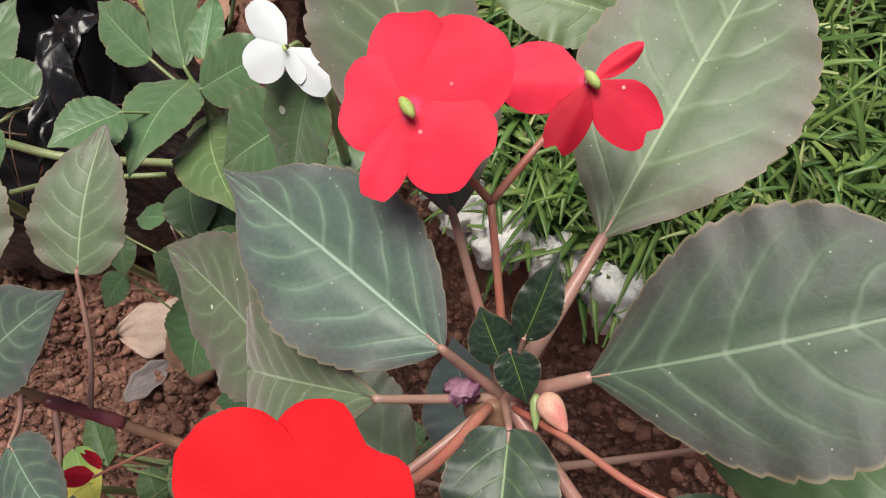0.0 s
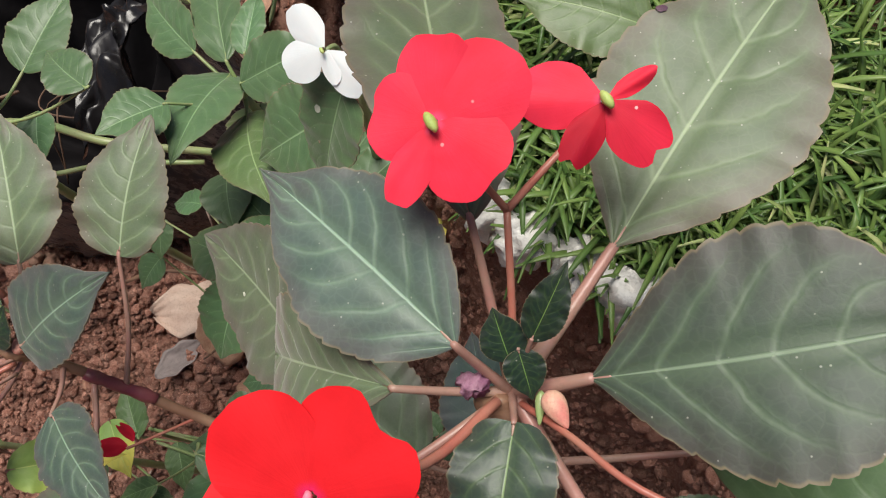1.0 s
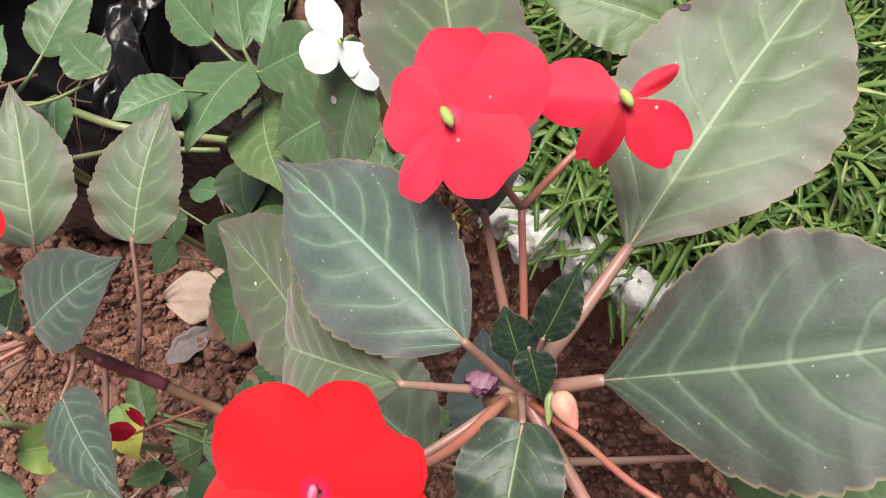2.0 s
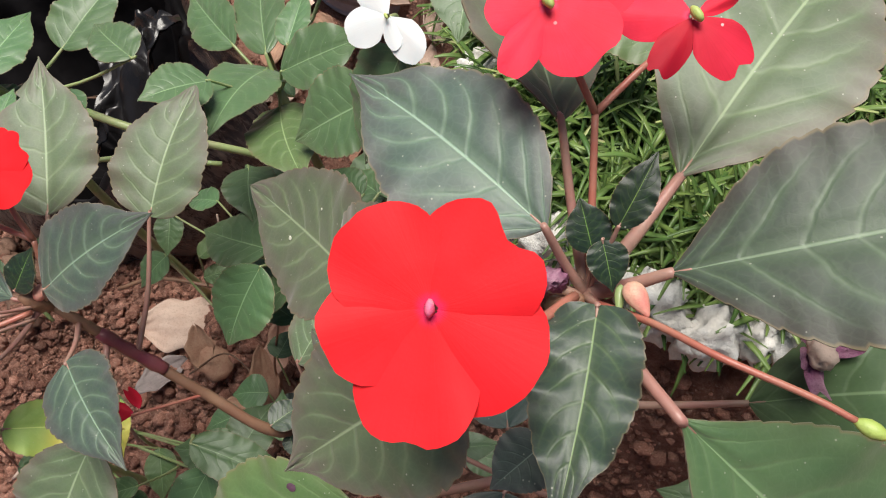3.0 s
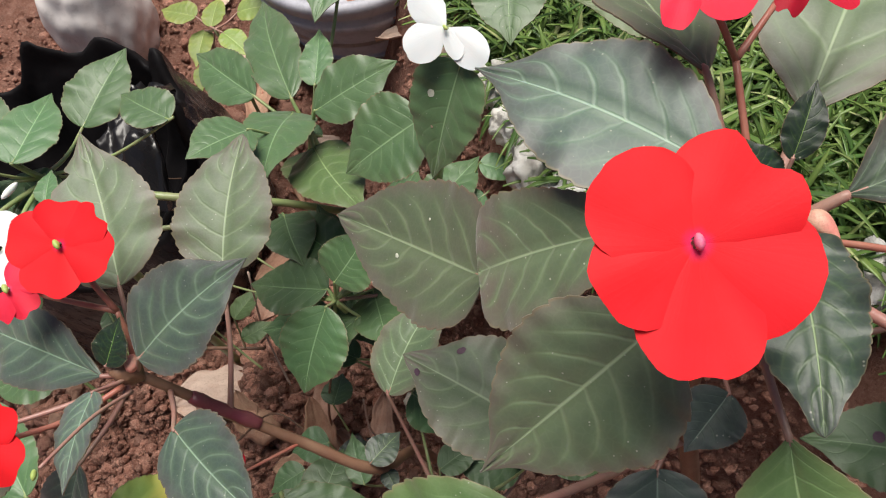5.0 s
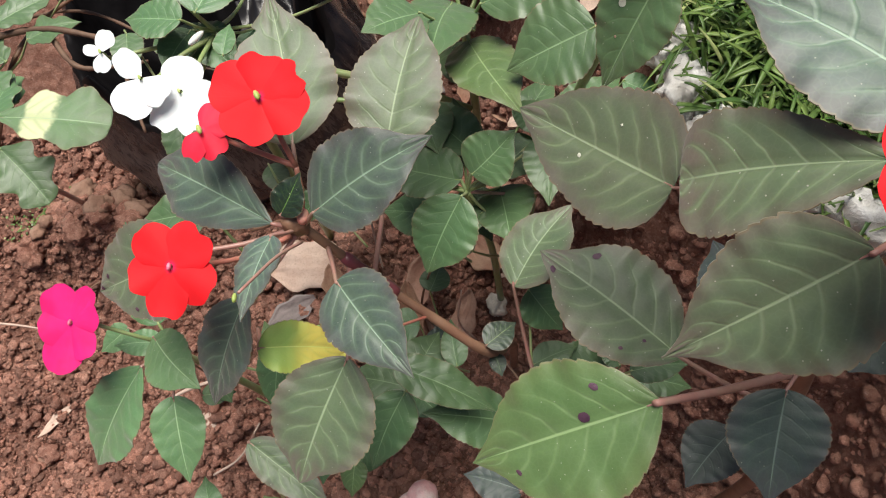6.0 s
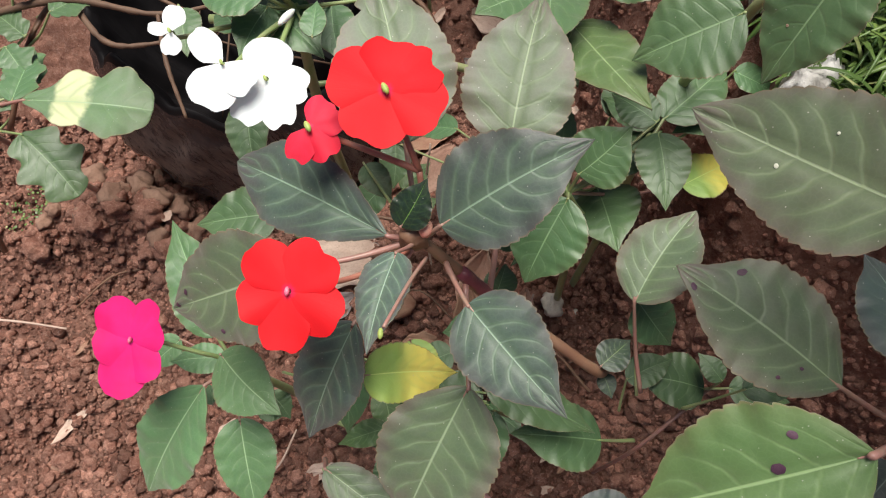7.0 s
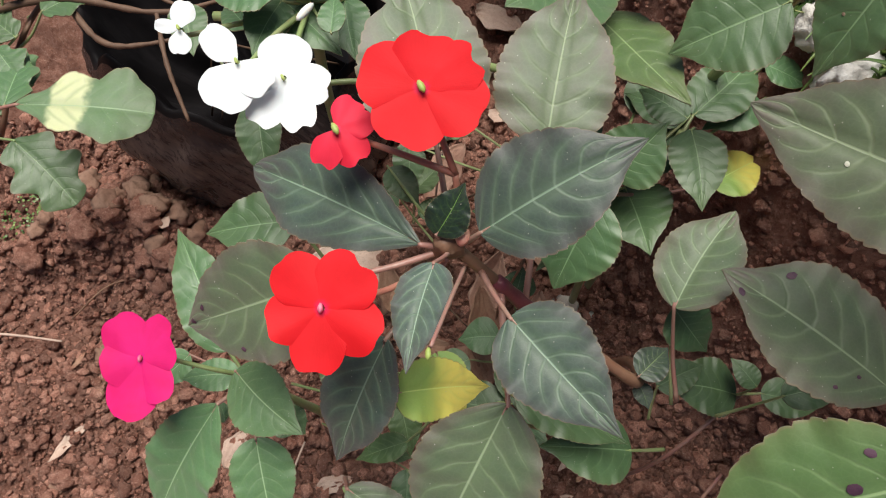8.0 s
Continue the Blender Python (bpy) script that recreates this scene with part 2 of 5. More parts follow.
PLASTIC = gloss_film("black_plastic_film", 0.5, 0.10)
DULL_FILM = gloss_film("dull_black_film", 0.10, 0.40)


def film_material():
    """Black film under dust that has run down it in streaks."""
    m = Nodes("dusty_black_film")
    pos = m.node("TexCoord").outputs["Object"]
    xyz = m.node("SeparateXYZ", Vector=pos).outputs
    drawn = m.node("CombineXYZ", X=m.math("MULTIPLY_ADD", xyz[2], 0.5, xyz[0]), Y=xyz[1], Z=m.math("MULTIPLY", xyz[2], 0.22)).outputs[0]
    streak, cloud, fine = m.noise(drawn, 170, 5, 0.7), m.noise(pos, 22, 4), m.noise(pos, 500, 3)
    splash = m.ramp(m.math("ADD", xyz[2], m.math("MULTIPLY_ADD", cloud, 0.08, -0.04)), 0.04, 0.13, 1.0, 0.22)
    dust = m.math("MULTIPLY", m.math("MULTIPLY", m.ramp(streak, 0.30, 0.80), m.ramp(cloud, 0.36, 0.66, 0.15, 0.95)), splash)
    col = m.mix(dust, (0.012, 0.013, 0.019), (0.30, 0.22, 0.18))
    m.bump(m.math("ADD", streak, m.math("MULTIPLY", fine, 0.4)), 0.35, 0.0015)
    return m.set(Base_Color=col, Roughness=m.math("MULTIPLY_ADD", dust, 0.5, 0.22))


DUSTY = film_material()
GREY_POT = plain_material("grey_plastic", (0.38, 0.38, 0.45), (0.46, 0.46, 0.51), 20, 0.5, 0.2)
CLAY_POT = plain_material("dusty_grey_bag", (0.76, 0.69, 0.67), (0.80, 0.75, 0.73), 12, 0.75, 0.15)
BULB = plain_material("pinkish_skin", (0.78, 0.42, 0.42), (0.86, 0.70, 0.66), 70, 0.4, 0.15)
GREEN_EYE = plain_material("seed_pod_green", (0.34, 0.46, 0.10), (0.50, 0.58, 0.20), 90, 0.4, 0.2)
PINK_EYE = plain_material("flower_eye_pink", (0.66, 0.06, 0.20), (0.82, 0.30, 0.38), 260, 0.4, 0.2)
BUD = plain_material("bud_pink", (0.66, 0.22, 0.19), (0.66, 0.42, 0.30), 190, 0.4, 0.3)
PURPLE_DRY = plain_material("dried_purple_petal", (0.22, 0.06, 0.15), (0.42, 0.24, 0.31), 120, 0.6, 0.6)
SPOT = plain_material("purple_leaf_spot", (0.06, 0.022, 0.05), (0.10, 0.045, 0.07), 200, 0.5, 0.2)


def blade_material():
    m = Nodes("grass_blade")
    pos = m.node("TexCoord").outputs["Object"]
    rnd = m.node("NewGeometry").outputs["Random Per Island"]
    col = m.mix(rnd, (0.055, 0.115, 0.028), (0.185, 0.265, 0.068))
    col = m.mix(m.ramp(rnd, 0.93, 0.97), col, (0.42, 0.46, 0.20))
    col = m.mix(m.ramp(m.noise(pos, 120, 3), 0.4, 0.75, 0.0, 0.5), col, (0.07, 0.16, 0.04))
    return m.set(Base_Color=col, Roughness=0.42, Subsurface_Weight=0.08, Subsurface_Radius=(0.3, 0.6, 0.1), Subsurface_Scale=0.001)


BLADE = blade_material()


# ---- helpers for shapes ----
def mesh_of(name, verts, faces, material, uvs=None, smooth=True, rim=0):
    me = bpy.data.meshes.new(name)
    me.from_pydata([tuple(map(float, v)) for v in verts], [], faces)
    me.materials.append(material)
    if uvs is not None:
        layer = me.uv_layers.new(name="UVMap")
        idx = np.empty(len(me.loops), dtype=np.int32)
        me.loops.foreach_get("vertex_index", idx)
        layer.data.foreach_set("uv", np.asarray(uvs, dtype=np.float32)[idx].ravel())
    if smooth:
        me.polygons.foreach_set("use_smooth", [True] * (len(me.polygons) - rim) + [False] * rim)
    me.update()
    return me


def place(name, me, parent=None, label="", category="", kind="", group=""):
    ob = new(name, me)
    if parent is not None:
        ob.parent = parent
    return tagged(ob, label, category, group, kind)


def thing(name, at, label, category, group=""):
    """An Empty at a thing's foot, that carries its parts. Parts are modelled in world metres."""
    ob = new(name)
    ob.location = at
    ob.empty_display_size = 0.02
    return tagged(ob, label, category, group)


def part(name, me, parent, label=""):
    ob = new(name, me)
    ob.parent = parent
    root = parent
    while root.parent is not None:
        root = root.parent
    if parent is root:
        ob.matrix_parent_inverse = Matrix.Translation(root.location).inverted()
    return tagged(ob, label)


def grid_faces(nu, nv, start=0, flip=False, wrap=False):
    out = []
    for i in range(nu - 1):
        for j in range(nv if wrap else nv - 1):
            a, b = start + i * nv + j, start + i * nv + (j + 1) % nv
            c, d = start + (i + 1) * nv + (j + 1) % nv, start + (i + 1) * nv + j
            out.append((a, d, c, b) if flip else (a, b, c, d))
    return out


def rim_faces(n, start):
    """A closed strip between two loops of n vertices each."""
    return [(start + i, start + (i + 1) % n, start + n + (i + 1) % n, start + n + i) for i in range(n)]


def bezier(points, n):
    """A smooth curve through the points (Catmull-Rom), n samples."""
    p = np.array(points, float)
    if len(p) == 2:
        return p[0] + (p[1] - p[0]) * np.linspace(0, 1, n)[:, None]
    p = np.vstack([2 * p[0] - p[1], p, 2 * p[-1] - p[-2]])
    out = []
    for t in np.linspace(0, len(p) - 3 - 1e-6, n):
        i = int(t)
        f = t - i
        a, b, c, d = p[i : i + 4]
        out.append(0.5 * (2 * b + (c - a) * f + (2 * a - 5 * b + 4 * c - d) * f**2 + (3 * b - a - 3 * c + d) * f**3))
    return np.array(out)


def tube(name, points, r0, r1, material, n=14, sides=8, knots=0.0, seed=0):
    """A tapered, closed tube along a curve, with slight swellings."""
    rng = np.random.default_rng(seed + len(points))
    c = bezier(points, n)
    d = np.gradient(c, axis=0)
    d /= np.linalg.norm(d, axis=1)[:, None] + 1e-12
    ref = np.array((0.31, 0.87, 0.38))
    verts = []
    for i in range(n):
        x = np.cross(d[i], ref)
        x /= np.linalg.norm(x) + 1e-12
        y = np.cross(d[i], x)
        r = (r0 + (r1 - r0) * i / (n - 1)) * (1 + knots * rng.uniform(-1, 1))
        for k in range(sides):
            a = 2 * math.pi * k / sides
            verts.append(c[i] + r * (math.cos(a) * x + math.sin(a) * y))
    faces = grid_faces(n, sides, wrap=True)
    faces += [tuple(range(sides))[::-1], tuple(range((n - 1) * sides, n * sides))]
    return mesh_of(name, verts, faces, material)


def frame_of(axis, up):
    """Unit vectors along the axis, across it and up from it."""
    d = np.array(axis, float)
    d /= np.linalg.norm(d)
    u = np.array(up, float)
    n = u - d * (u @ d)
    n /= np.linalg.norm(n)
    return d, np.cross(d, n), n


LEAF_COUNT = [0]


def blade_mesh(base, tip, width, roll, material, arch=0.05, fold=0.10, wave=0.6, low=0.56, high=1.05, teeth=17, ragged=0.0, nu=96, nv=17, curl=0.0, lobes=0.0, bite=None, point=0.28, bend=None, spots=()):
    """A leaf blade with toothed rim, sunken midrib and puffed fields between the side veins; and the meshes of its spots."""
    LEAF_COUNT[0] += 1
    rng = np.random.default_rng(100 + LEAF_COUNT[0])
    base, tip = np.array(base), np.array(tip)
    length = np.linalg.norm(tip - base)
    d, side, n = frame_of(tip - base, (0, 0, 1))
    c, s_ = math.cos(radians(roll)), math.sin(radians(roll))
    side, n = c * side + s_ * n, c * n - s_ * side
    peak = low / (low + high)
    drift = rng.uniform(-0.03, 0.03)
    bend = drift if bend is None else bend
    shift = rng.uniform(0, 3, 2)
    f1, f2, p1, p2 = rng.uniform(2, 4), rng.uniform(5, 8), rng.uniform(0, 6, 2), rng.uniform(0, 6, 2)
    uneven = rng.uniform(-0.05, 0.05)

    def half(si):
        si = max(si, 1e-4)
        w = si**low * max(0.0, 1 - si) ** high / (peak**low * (1 - peak) ** high)
        w *= 1 - point * math.exp(-(((si - 0.89) / 0.10) ** 2))
        return max(w, 0.014)

    def point_at(si, v):
        k = 0 if v < 0 else 1
        saw = (teeth * si + shift[k]) % 1.0
        tooth = saw**0.5 * (1 - saw**8) * 1.15 + 0.25 * max(0.0, 1 - abs(saw - 0.86) / 0.12)
        prof = half(si)
        rim = 1 + (0.055 * (tooth - 0.6) + ragged * math.sin(f2 * 3 * si + p2[k]) + lobes * math.sin(5.2 * math.pi * si + p1[k])) * abs(v) ** 3
        if bite and (bite[1] > 0) == (v > 0):
            rim -= bite[2] * math.exp(-(((si - bite[0]) / 0.035) ** 2)) * abs(v) ** 2
        hw = prof * width / 2 * rim * (1 + uneven * (1 if k else -1))
        phase = (si - 0.13 * abs(v) - 0.21 * abs(v) ** 2.4) / 0.142
        puff = abs(math.cos(math.pi * phase)) ** 0.6
        z = arch * length * 4 * si * (1 - si) - curl * length * si * si
        z += fold * abs(v) * hw - 0.32 * hw * v * v * fold
        z += 0.0065 * length * min(1.0, length / 0.05) * puff * (1 - abs(v) ** 3) * min(1, abs(v) * 5)
        z -= 0.012 * length * math.exp(-((v / 0.06) ** 2))
        z += wave * 0.024 * length * abs(v) ** 2 * (math.sin(f1 * 2 * math.pi * si + p1[k]) + 0.5 * math.sin(f2 * 2 * math.pi * si + p2[k])) * prof
        return base + d * length * si + side * (hw * v + bend * length * math.sin(math.pi * si)) + n * z

    vs = np.linspace(-1, 1, nv)
    vs = np.sign(vs) * np.abs(vs) ** 0.9
    verts, uvs = [], []
    for si in np.linspace(0.004, 1.0, nu):
        for v in vs:
            verts.append(point_at(si, v))
            uvs.append((si, 0.5 + 0.5 * v))
    top = len(verts)
    under = [p - n * 0.00045 for p in verts]
    faces = grid_faces(nu, nv) + grid_faces(nu, nv, top, True)
    ring = [i * nv for i in range(nu)] + [(nu - 1) * nv + j for j in range(1, nv)]
    ring += [i * nv + nv - 1 for i in range(nu - 2, -1, -1)] + list(range(nv - 2, 0, -1))
    faces += rim_faces(len(ring), 2 * top)
    edge = [verts[i] for i in ring] + [under[i] for i in ring]
    edge_uv = [uvs[i] for i in ring] * 2
    marks = []
    for ss, sv, r, mat in spots:
        pts = [point_at(ss, sv) + n * 0.0006]
        for k in range(12):
            a = 2 * math.pi * k / 12
            w = r * (1 + 0.10 * rng.uniform(-1, 1))
            pts.append(point_at(ss + w / length * math.cos(a), sv + w * math.sin(a) / (half(ss) * width / 2)) + n * 0.00035)
        marks.append(mesh_of("spot", pts, [(0, 1 + k, 1 + (k + 1) % 12) for k in range(12)], mat))
    return mesh_of("leaf", verts + under + edge, faces, material, uvs + uvs + edge_uv, rim=len(ring)), marks, [point_at(q, 0.0) + n * 0.0001 for q in (0.015, 0.04, 0.07)]


def leaf(plant, base, tip, width, roll, kind, joint=None, stalk=0.0013, stalk_material_=None, sag=0.0, **shape):
    """A leaf of a plant with its stalk, which runs from the joint on the stem to the blade's foot."""
    me, marks, rib = blade_mesh(base, tip, width, roll, LEAF[kind], **shape)
    ob = part("leaf", me, plant)
    for mark in marks:
        part("spot", mark, ob)
    b, t = np.array(base), np.array(tip)
    stalk *= min(1.0, 0.35 + np.linalg.norm(t - b) / 0.11)
    green = kind in ("green", "light")
    mat = stalk_material_ or (PETIOLE_GREEN if green else PETIOLE)
    if joint is not None:
        j = np.array(joint, float)
        dist = np.linalg.norm(b - j)
        pts = [j, j + (b - j) * 0.5 + np.array((0, 0, -0.08 * dist - sag)), b - np.array((0, 0, 0.0004)), *rib]
        if dist > 0.006:
            part("petiole", tube("petiole", pts, stalk * 1.15, stalk * 0.16, mat, n=24), ob)
    return ob


def petal_mesh(center, normal, top, angle, reach, width, notch, material, cup=0.12, ruffle=0.5, seed=0, start=0.06, lift=0.0, droop=0.0):
    """A petal: narrow at the eye, broad and notched at its end."""
    rng = np.random.default_rng(seed)
    center = np.array(center, float)
    d0, x0, n = frame_of(top, normal)
    a = radians(angle)
    d = math.cos(a) * d0 - math.sin(a) * x0
    x = np.cross(d, n)
    nr, na = 18, 23
    ph = rng.uniform(0, 6, 4)
    verts, uvs = [], []
    for i in range(nr):
        r = start + (1 - start) * i / (nr - 1)
        for j in range(na):
            v = -1 + 2 * j / (na - 1)
            phi = 2.05 * v
            out = reach * (0.54 + 0.46 * math.cos(phi) - notch * math.exp(-((v / 0.17) ** 2)) + 0.010 * math.sin(9 * v + ph[0]) + 0.006 * math.sin(23 * v + ph[3]))
            wide = width / 2 * math.sin(phi)
            far = r * math.hypot(out, wide) / reach
            z = cup * reach * far * far - droop * reach * far**2.4 + lift * min(1.0, 2.5 * r)
            z += ruffle * reach * 0.05 * far * far * (math.sin(3.2 * v + ph[1]) + 0.6 * math.sin(6.5 * v + ph[2]))
            z -= 0.012 * reach * math.exp(-((v / 0.16) ** 2)) * r * (1 - r)
            z -= 0.10 * reach * v * v * far
            verts.append(center + d * out * r + x * wide * r**0.9 + n * z)
            uvs.append((r, 0.5 + 0.5 * v))
    top_n = len(verts)
    under = [p - n * 0.00007 for p in verts]
    faces = grid_faces(nr, na) + grid_faces(nr, na, top_n, True)
    ring = [i * na for i in range(nr)] + [(nr - 1) * na + j for j in range(1, na)]
    ring += [i * na + na - 1 for i in range(nr - 2, -1, -1)] + list(range(na - 2, 0, -1))
    faces += rim_faces(len(ring), 2 * top_n)
    edge = [verts[i] for i in ring] + [under[i] for i in ring]
    return mesh_of("petal", verts + under + edge, faces, material, uvs + uvs + [uvs[i] for i in ring] * 2, rim=len(ring))


def lump(name, center, radii, material, rough=0.2, seed=0, detail=2, turn=0.0, freq=1.6):
    """An uneven rounded body."""
    bm = bmesh.new()
    bmesh.ops.create_icosphere(bm, subdivisions=detail, radius=1.0)
    off = Vector((seed * 3.7, seed * 1.3, seed * 7.1))
    rot = Matrix.Rotation(turn, 3, "Z")
    for v in bm.verts:
        p = v.co.normalized()
        p *= 1 + rough * noise.noise(p * freq + off) + rough * 0.45 * noise.noise(p * freq * 2.7 + off)
        v.co = rot @ Vector((p.x * radii[0], p.y * radii[1], p.z * radii[2])) + Vector(center)
    me = bpy.data.meshes.new(name)
    bm.to_mesh(me)
    bm.free()
    me.materials.append(material)
    me.polygons.foreach_set("use_smooth", [True] * len(me.polygons))
    return me


def drop(name, foot_, point_, r, material):
    """A bud: swollen near its foot, drawn out to a point."""
    a, b = np.array(foot_, float), np.array(point_, float)
    d, x, n = frame_of(b - a, (0.2, 0.1, 1))
    rows, sides = 18, 16
    verts = []
    for i in range(rows):
        f = i / (rows - 1)
        w = r * (math.sin(math.pi * min(1.0, f) ** 0.72) ** 0.8) * (1 - 0.25 * f) + 0.0002
        for k in range(sides):
            t = 2 * math.pi * k / sides
            verts.append(a + (b - a) * f + (x * math.cos(t) + n * 0.85 * math.sin(t)) * w * (1 + 0.05 * math.cos(5 * t)))
    return mesh_of(name, verts, grid_faces(rows, sides, wrap=True) + [tuple(range(sides))[::-1], tuple(range((rows - 1) * sides, rows * sides))], material)


FACE, TOP = (0.0, -0.38, 0.92), (0.0, 0.92, 0.38)


def flower(plant, center, size, colour, petals, joint, normal=FACE, top=TOP, eye="pink", stalk_mat=None, bend=(0, 0, 0), label="", cup=0.10, ruffle=0.5, stalk=0.0011):
    """petals: rows of (angle from the top to the left, reach, width, notch), in parts of the half size."""
    c = np.array(center, float)
    _, _, n = frame_of(top, normal)
    if eye == "pink":
        me = lump("flower", c + n * 0.0012, (0.0009, 0.0017, 0.0013), PINK_EYE, 0.2, 3, 2)
    else:
        d, x, _ = frame_of(top, normal)
        k = 0.55 if colour == "white" else 0.9
        me = lump("flower", c + n * 0.0020, (0.0013 * k, 0.0028 * k, 0.0016 * k), GREEN_EYE, 0.15, 5, 2, turn=0.5)
    fl = part("flower", me, plant, label)
    half = size / 2
    for k, (ang, reach, width, notch, *other) in enumerate(petals):
        part("petal", petal_mesh(c, normal, top, ang, reach * half, width * half, notch, PETAL[other[0] if other else colour], cup=cup, ruffle=ruffle, seed=k + int(abs(c[0]) * 9999), lift=0.00012 * k), fl)
    j = np.array(joint, float)
    foot = c - n * 0.0015
    pts = [j, (j + foot) / 2 + np.array(bend), foot - n * 0.008, foot]
    part("flower_stalk", tube("flower_stalk", pts, stalk * 1.2, stalk * 0.8, stalk_mat or STEM_RED, n=16), fl)
    return fl


# ---- the ground ----
EDGE = [(0.02, 0.62), (0.06, 0.30), (0.092, 0.183), (0.099, 0.145), (0.128, 0.107), (0.180, 0.071), (0.211, 0.057), (0.248, 0.048), (0.268, -0.007), (0.30, -0.2), (0.4, -0.8)]


def beyond_edge(x, y):
    """The way into the lawn from its edge (minus: on the soil's side)."""
    best, sign = 9.0, 1.0
    for (ax, ay), (bx, by) in zip(EDGE, EDGE[1:]):
        ux, uy = bx - ax, by - ay
        k = max(0.0, min(1.0, ((x - ax) * ux + (y - ay) * uy) / (ux * ux + uy * uy)))
        px, py = x - ax - k * ux, y - ay - k * uy
        dist = math.hypot(px, py)
        if dist < best:
            best, sign = dist, 1.0 if ux * py - uy * px > 0 else -1.0
    return best * sign


def ground_height(x, y):
    g = beyond_edge(x, y)
    lawn = 1 / (1 + math.exp(-max(-40.0, min(40.0, g / 0.006))))
    soil = 0.235 * math.exp(-((min(0.0, g) / 0.055) ** 2)) + 0.05 * max(-1.0, min(0.0, (x + 0.05) / 0.4))
    soil += 0.055 * math.exp(-(((x + 0.10) / 0.07) ** 2) - ((y - 0.14) / 0.07) ** 2)
    soil += 0.10 * max(0.0, min(1.0, (y - 0.25) / 0.3))
    soil += 0.065 * math.exp(-(((x + 0.395) / 0.085) ** 2) - ((y - 0.185) / 0.040) ** 2)
    z = soil * (1 - lawn) + 0.262 * lawn
    return z


def soil_height(x, y):
    """The ground with its lumps."""
    p = Vector((x, y, 0))
    return ground_height(x, y) + 0.016 * noise.noise(p * 14) + 0.011 * noise.noise(p * 38) - 0.012 * abs(noise.noise(p * 85)) + 0.007 * noise.noise(p * 170)


def build_ground():
    """One sheet: fine where the walk looks, ever coarser out to the horizon."""
    def axis(lo, hi, step):
        inner = list(np.arange(lo, hi + 1e-9, step))
        out, w, a, b = [], step, lo, hi
        left, right = [], []
        while b < 400:
            w *= 1.5
            a, b = a - w, b + w
            left.append(a)
            right.append(b)
        return left[::-1] + inner + right

    xs, ys = axis(-0.62, 0.42, 0.0034), axis(-0.26, 0.70, 0.0034)
    verts = []
    for x in xs:
        for y in ys:
            near = abs(x) < 1.5 and abs(y) < 1.5
            z = soil_height(x, y) if near else ground_height(max(-2, min(2, x)), max(-2, min(2, y)))
            verts.append((x, y, z))
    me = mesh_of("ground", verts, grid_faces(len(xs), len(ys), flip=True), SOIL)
    return place("ground", me, label="bare reddish-brown garden soil, loose and crumbly", category="soil", kind="structure")


build_ground()


# ---- plants ----
main_hub, left_hub, young_hub = (0.1320, 0.0050, 0.4300), (-0.0830, 0.0360, 0.3220), (-0.1860, 0.0050, 0.2120)
mid_hub, back_hub, far_hub = (-0.0169, 0.0960, 0.2450), (-0.0221, 0.1860, 0.2780), (-0.1510, 0.1530, 0.3120)

lime_hub = (-0.1190, 0.3700, 0.2000)

def foot(x, y):
    return (x, y, ground_height(x, y) - 0.004)


main_plant = thing("balsam_plant", foot(0.160, -0.050), "tall balsam plant with large bronze-green leaves and red flowers", "plant", "flowering plants")
part("stem", tube("stem", [foot(0.160, -0.050), (0.1570, -0.0350, 0.1600), (0.1430, -0.0190, 0.2500), (0.1310, -0.0090, 0.3200), (0.1239, -0.0070, 0.3720), (0.1290, 0.0000, 0.4150), main_hub], 0.0046, 0.0032, STEM_BROWN, n=34, sides=10, knots=0.06), main_plant, "brown fleshy stem")
part("stem_tip", lump("stem_tip", (0.1295, 0.0020, 0.4240), (0.006, 0.005, 0.009), STEM_BROWN, 0.35, 4, 3), main_plant, "swollen brown stem tip")
part("flower_stub", lump("flower_stub", (0.1234, 0.0055, 0.4360), (0.0036, 0.0028, 0.0028), PURPLE_DRY, 0.7, 9, 3, freq=3.0), main_plant, "shrivelled brown flower stub")
part("bud", drop("bud", (0.1403, 0.0036, 0.4405), (0.1447, -0.0044, 0.4402), 0.0028, BUD), main_plant, "pinkish pointed flower bud")
part("bud_scale", drop("bud_scale", (0.1390, 0.0040, 0.4385), (0.1385, -0.0035, 0.4375), 0.0011, PETIOLE_GREEN), main_plant, "small green bud scale")
part("old_stalk", tube("old_stalk", [(0.1330, 0.0030, 0.4300), (0.1450, -0.0060, 0.4410), (0.1570, -0.0160, 0.4490), (0.1730, -0.0230, 0.4495), (0.1810, -0.0270, 0.4490)], 0.0009, 0.0007, STEM_RED, n=22), main_plant, "bare reddish flower stalk with a green end")
part("pod", lump("pod", (0.1835, -0.0285, 0.4490), (0.0032, 0.0018, 0.0016), GREEN_EYE, 0.15, 3, 2, turn=-0.5), main_plant, "green pod end")
part("bud", lump("bud", (0.1885, -0.0310, 0.4490), (0.0026, 0.0022, 0.002), PETAL["rose"], 0.15, 5, 2), main_plant, "red flower remnant")
leaf(main_plant, (0.1212, 0.0113, 0.4503), (0.0691, 0.0576, 0.4461), 0.0389, 17, "dark", joint=main_hub, arch=0.055, curl=0.007, low=0.83, high=1.28, bend=0.019)
leaf(main_plant, (0.1492, 0.0063, 0.4407), (0.2204, 0.0142, 0.4684), 0.0493, -2, "dusk", joint=main_hub, stalk=0.0019, wave=0.35, arch=0.058, curl=0.012, low=1.22, high=1.19, bend=0.019)
